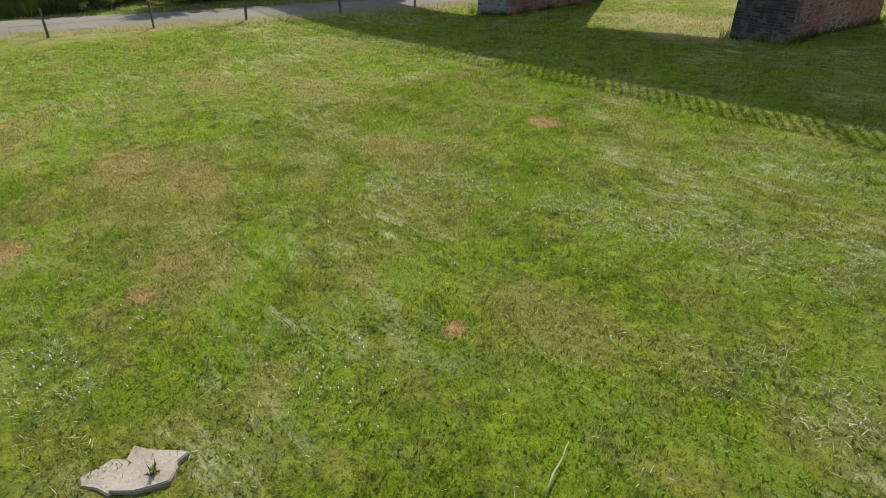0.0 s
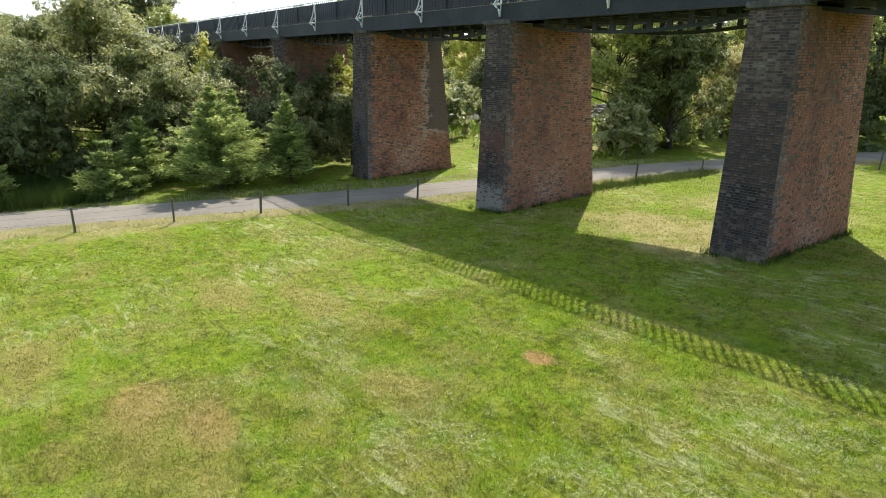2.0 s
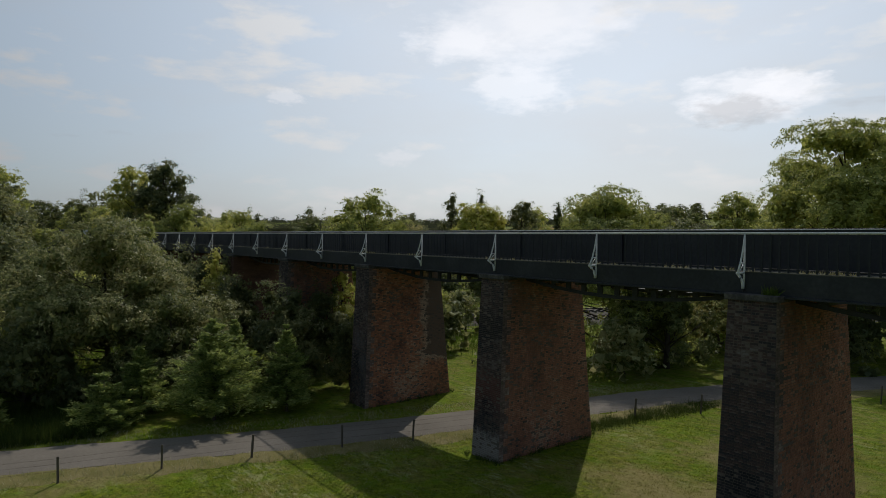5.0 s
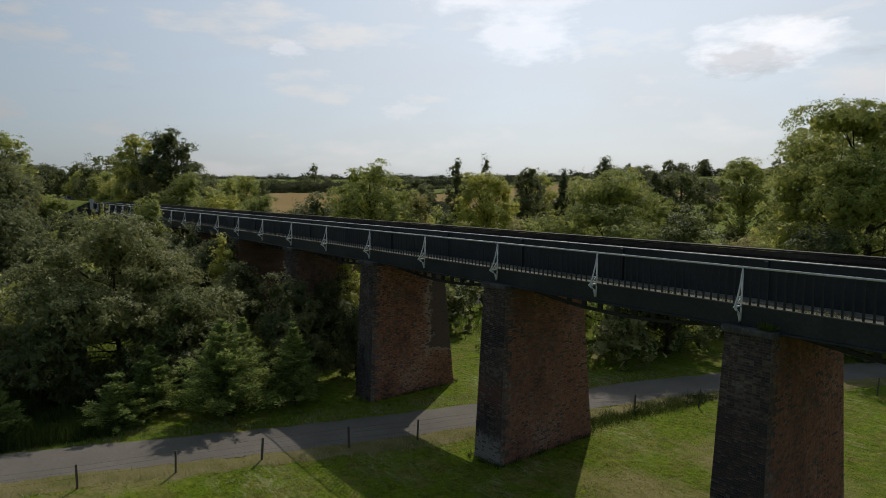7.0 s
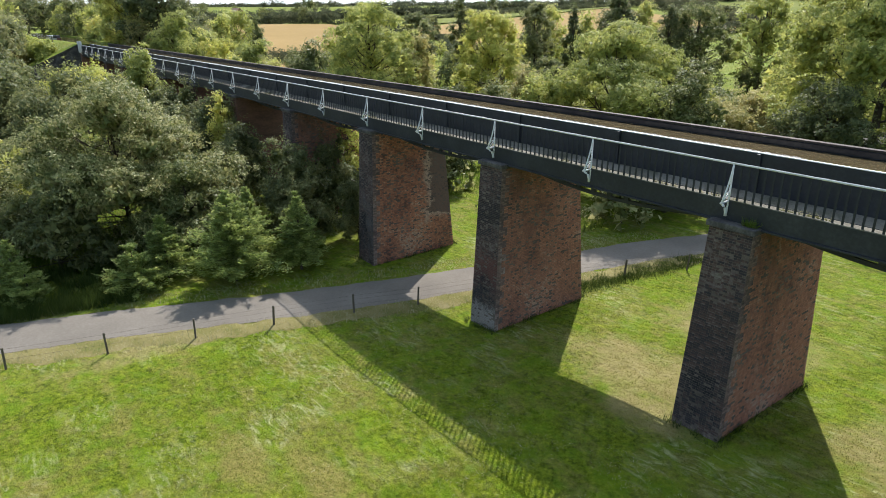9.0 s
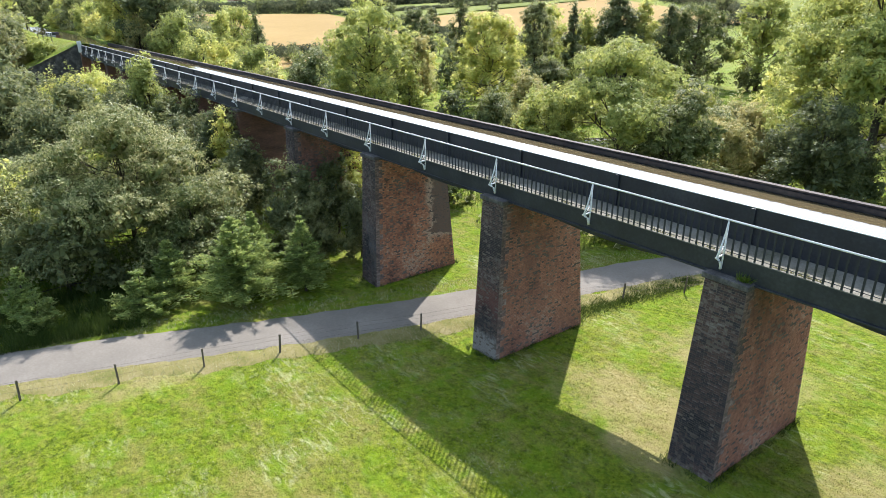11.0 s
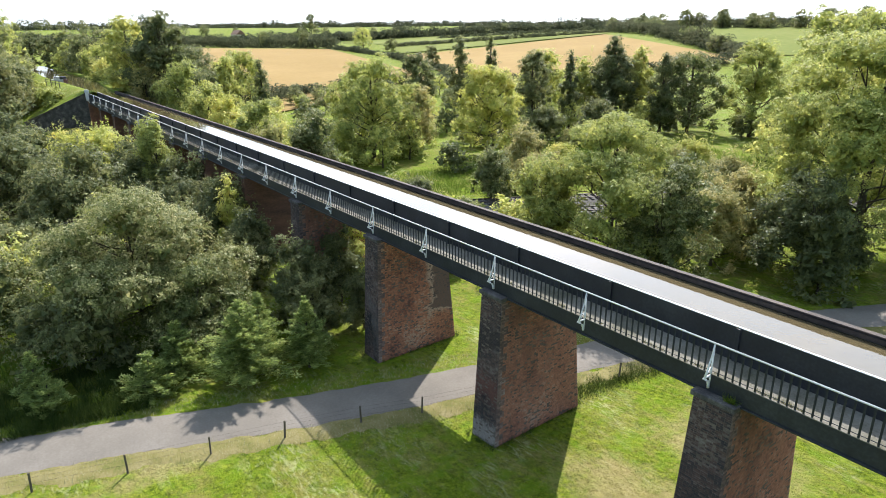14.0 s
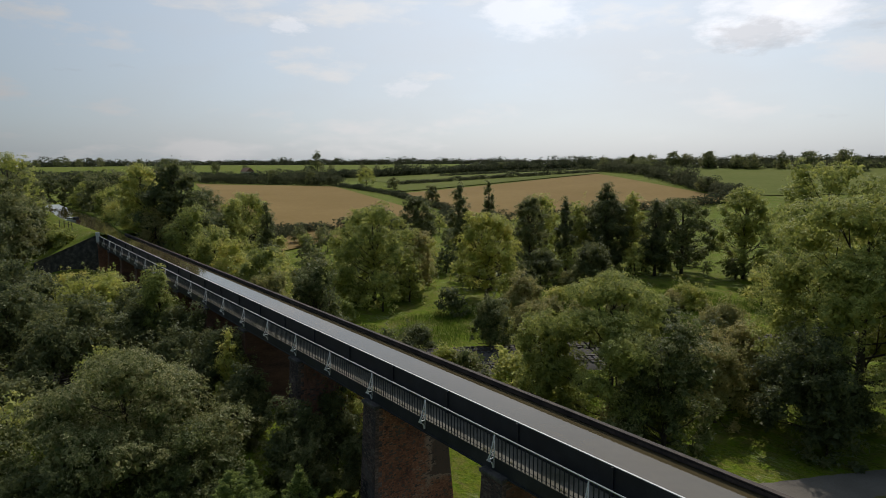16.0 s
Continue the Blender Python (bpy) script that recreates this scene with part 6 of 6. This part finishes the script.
for i in (0, -1, -2):
    gx = i * SPAN + (0.36 if i == 0 else 0.15)
    scatter("pier_weeds", (gx - 1.1, gx + 1.1, -1.1, 5.3), 5200, 0.26, 0.02, M["weed"], "weeds round the foot of a brick pier", "weeds", 20 - i, 0.5,
            lambda x, y, gx=gx: 1.0 if (0.80 < abs(x - gx) < 1.05 or not -0.66 < y < 5.0) and abs(x - gx) < 1.05 and -1.0 < y < 5.3 and noise.noise((x * 2, y * 2, 0)) > -0.1 else 0)

# weeds that root along the towpath's edge
rngw = np.random.default_rng(5)
qs = []
for x in np.arange(-60, 24, 0.05):
    w = noise.noise((x * 0.7, 2.0, 0)) + 0.4 * noise.noise((x * 3, 5.0, 0))
    if w > 0.12:
        for _ in range(4):
            p = np.array([x + rngw.normal() * 0.03, 0.10 + 0.06 * rngw.random(), DECK + 0.02])
            tip = p + np.array([rngw.normal() * 0.06, rngw.normal() * 0.04, (0.05 + 0.16 * rngw.random()) * (0.5 + w)])
            qs.append((p, tip))
qa, qb = np.array([q[0] for q in qs]), np.array([q[1] for q in qs])
weeds = new("towpath_weeds", leaves_mesh("towpath_weeds", (qa + qb) / 2, unit(qb - qa), np.tile([1.0, 0, 0], (len(qa), 1)), np.linalg.norm(qb - qa, axis=1), np.full(len(qa), 0.03), M["straw"]))
tagged(weeds, "dry yellow weeds along the towpath's edge", "weeds", kind="stuff")

# a tuft that has rooted on the nearest pier's cap
rngt = np.random.default_rng(12)
tb = np.tile([0.80, -0.16, 7.46], (150, 1)) + rngt.normal(size=(150, 3)) * np.array([0.09, 0.03, 0.0])
td = unit(rngt.normal(size=(150, 3)) * np.array([0.5, 0.4, 0.2]) + np.array([0, 0, 1.0]))
tl = 0.10 + 0.26 * rngt.random(150)
tuft_ob = new("cap_weed", leaves_mesh("cap_weed", tb + td * tl[:, None] * 0.5, td, unit(np.cross(td, rngt.normal(size=(150, 3)))), tl, np.full(150, 0.025), M["blade"]))
tagged(tuft_ob, "tuft of weeds rooted on a stone pier cap", "weeds", kind="stuff")

# white clover heads
rngc = np.random.default_rng(8)
tubes = []
for cx, cy, n, r in ((4.5, -15.9, 34, 0.32), (2.0, -18.0, 22, 0.4), (3.0, -13.2, 8, 1.6), (-1.0, -14.0, 12, 2.4), (5.0, -12.0, 8, 2.0)):
    for _ in range(n):
        x, y = cx + rngc.normal() * r, cy + rngc.normal() * r
        z = ground_z(x, y) + 0.05
        tubes.append(tube([(x, y, z), (x, y, z + 0.022)], [0.010, 0.006], 5))
v, f = join_tubes(tubes)
tagged(link("clover_heads", v, f, M["white"]), "small white clover heads in the grass", "flowers", kind="stuff")

# broken concrete slab, in two pieces of which one lies over the other, and a dead twig
slab = thing("concrete_slab", (4.22, -17.69, ground_z(4.22, -17.69) - 0.05), "broken pale concrete slab sunk in the grass", "slab")


def slab_piece(outline, low, high, tilt):
    bm = bmesh.new()
    bm.faces.new([bm.verts.new((a, b, low)) for a, b in outline])
    ext = bmesh.ops.extrude_face_region(bm, geom=bm.faces[:])
    bmesh.ops.translate(bm, verts=[e for e in ext["geom"] if isinstance(e, bmesh.types.BMVert)], vec=(0, 0, high - low))
    for v in bm.verts:
        v.co.z += tilt[0] * v.co.x + tilt[1] * v.co.y
    bmesh.ops.bevel(bm, geom=bm.edges[:], offset=0.010, segments=2, affect="EDGES")
    bmesh.ops.recalc_face_normals(bm, faces=bm.faces[:])
    return part("slab_piece", bm, M["concrete"], slab)


slab_piece([(-0.24, -0.44), (-0.25, -0.30), (-0.28, -0.17), (-0.17, -0.06), (0.06, -0.20), (0.14, -0.30), (0.00, -0.36), (-0.12, -0.46)], -0.06, 0.075, (0.05, 0.02))
slab_piece([(-0.29, 0.02), (-0.16, 0.10), (-0.05, 0.21), (0.05, 0.32), (0.13, 0.38), (0.17, 0.26), (0.27, 0.21), (0.34, 0.14), (0.30, 0.0), (0.24, -0.14), (0.10, -0.30), (0.02, -0.22)], -0.05, 0.095, (0.03, 0.04))
rngs = np.random.default_rng(31)
sb = np.tile([4.40, -17.63, ground_z(4.4, -17.63) + 0.06], (34, 1)) + rngs.normal(size=(34, 3)) * np.array([0.02, 0.02, 0.05])
sd = unit(rngs.normal(size=(34, 3)) + np.array([0, 0, 0.7]))
sprig = new("slab_weed", leaves_mesh("slab_weed", sb + sd * 0.03, sd, unit(np.cross(sd, rngs.normal(size=(34, 3)))), np.full(34, 0.075), np.full(34, 0.022), M["weed"]))
tagged(sprig, "small dark weed growing from a broken slab", "weeds", kind="stuff")

gz = ground_z(6.52, -15.0)
branch = thing("dead_branch", (6.52, -15.0, gz), "pale bare dead twig lying in the grass", "branch")
v, f = join_tubes([tube([(-0.10, 0.25, 0.10), (-0.07, 0.18, 0.11), (-0.03, 0.10, 0.08), (0.0, 0.02, 0.07), (0.03, -0.07, 0.07), (0.12, -0.26, 0.04)], [0.003, 0.006, 0.008, 0.009, 0.010, 0.011], 7), tube([(-0.03, 0.10, 0.08), (-0.14, 0.12, 0.12), (-0.17, 0.16, 0.12)], [0.006, 0.004, 0.002], 5)])
link("limb", v, f, M["straw"], branch, "", True)

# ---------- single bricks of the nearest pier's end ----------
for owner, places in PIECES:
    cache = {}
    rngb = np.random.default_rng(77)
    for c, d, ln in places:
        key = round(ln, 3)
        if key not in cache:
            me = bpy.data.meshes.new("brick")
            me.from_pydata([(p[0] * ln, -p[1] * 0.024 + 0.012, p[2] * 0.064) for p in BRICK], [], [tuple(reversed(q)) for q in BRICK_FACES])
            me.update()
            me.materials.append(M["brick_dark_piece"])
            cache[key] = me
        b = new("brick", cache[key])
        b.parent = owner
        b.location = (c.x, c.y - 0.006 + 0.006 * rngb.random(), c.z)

rngk = np.random.default_rng(61)
for k in range(16):
    bx, by = -122 - 26 * rngk.random(), -4.5 - 7.5 * rngk.random()
    copy_thing(proto[(0, 3, 2)[k % 3]], pose(bx, by, max(ground_z(bx, by), 9.22 + 0.5 * (by + 1.0)) - 0.9, 0, 0, 360 * rngk.random()))
for k in range(12):
    bx, by = -118 - 40 * rngk.random(), 7.5 + 5.0 * rngk.random()
    copy_thing(proto[(0, 3, 4)[k % 3]], pose(bx, by, max(ground_z(bx, by), 9.22 - 0.5 * (by - 6.0)) - 0.5, 0, 0, 360 * rngk.random()))
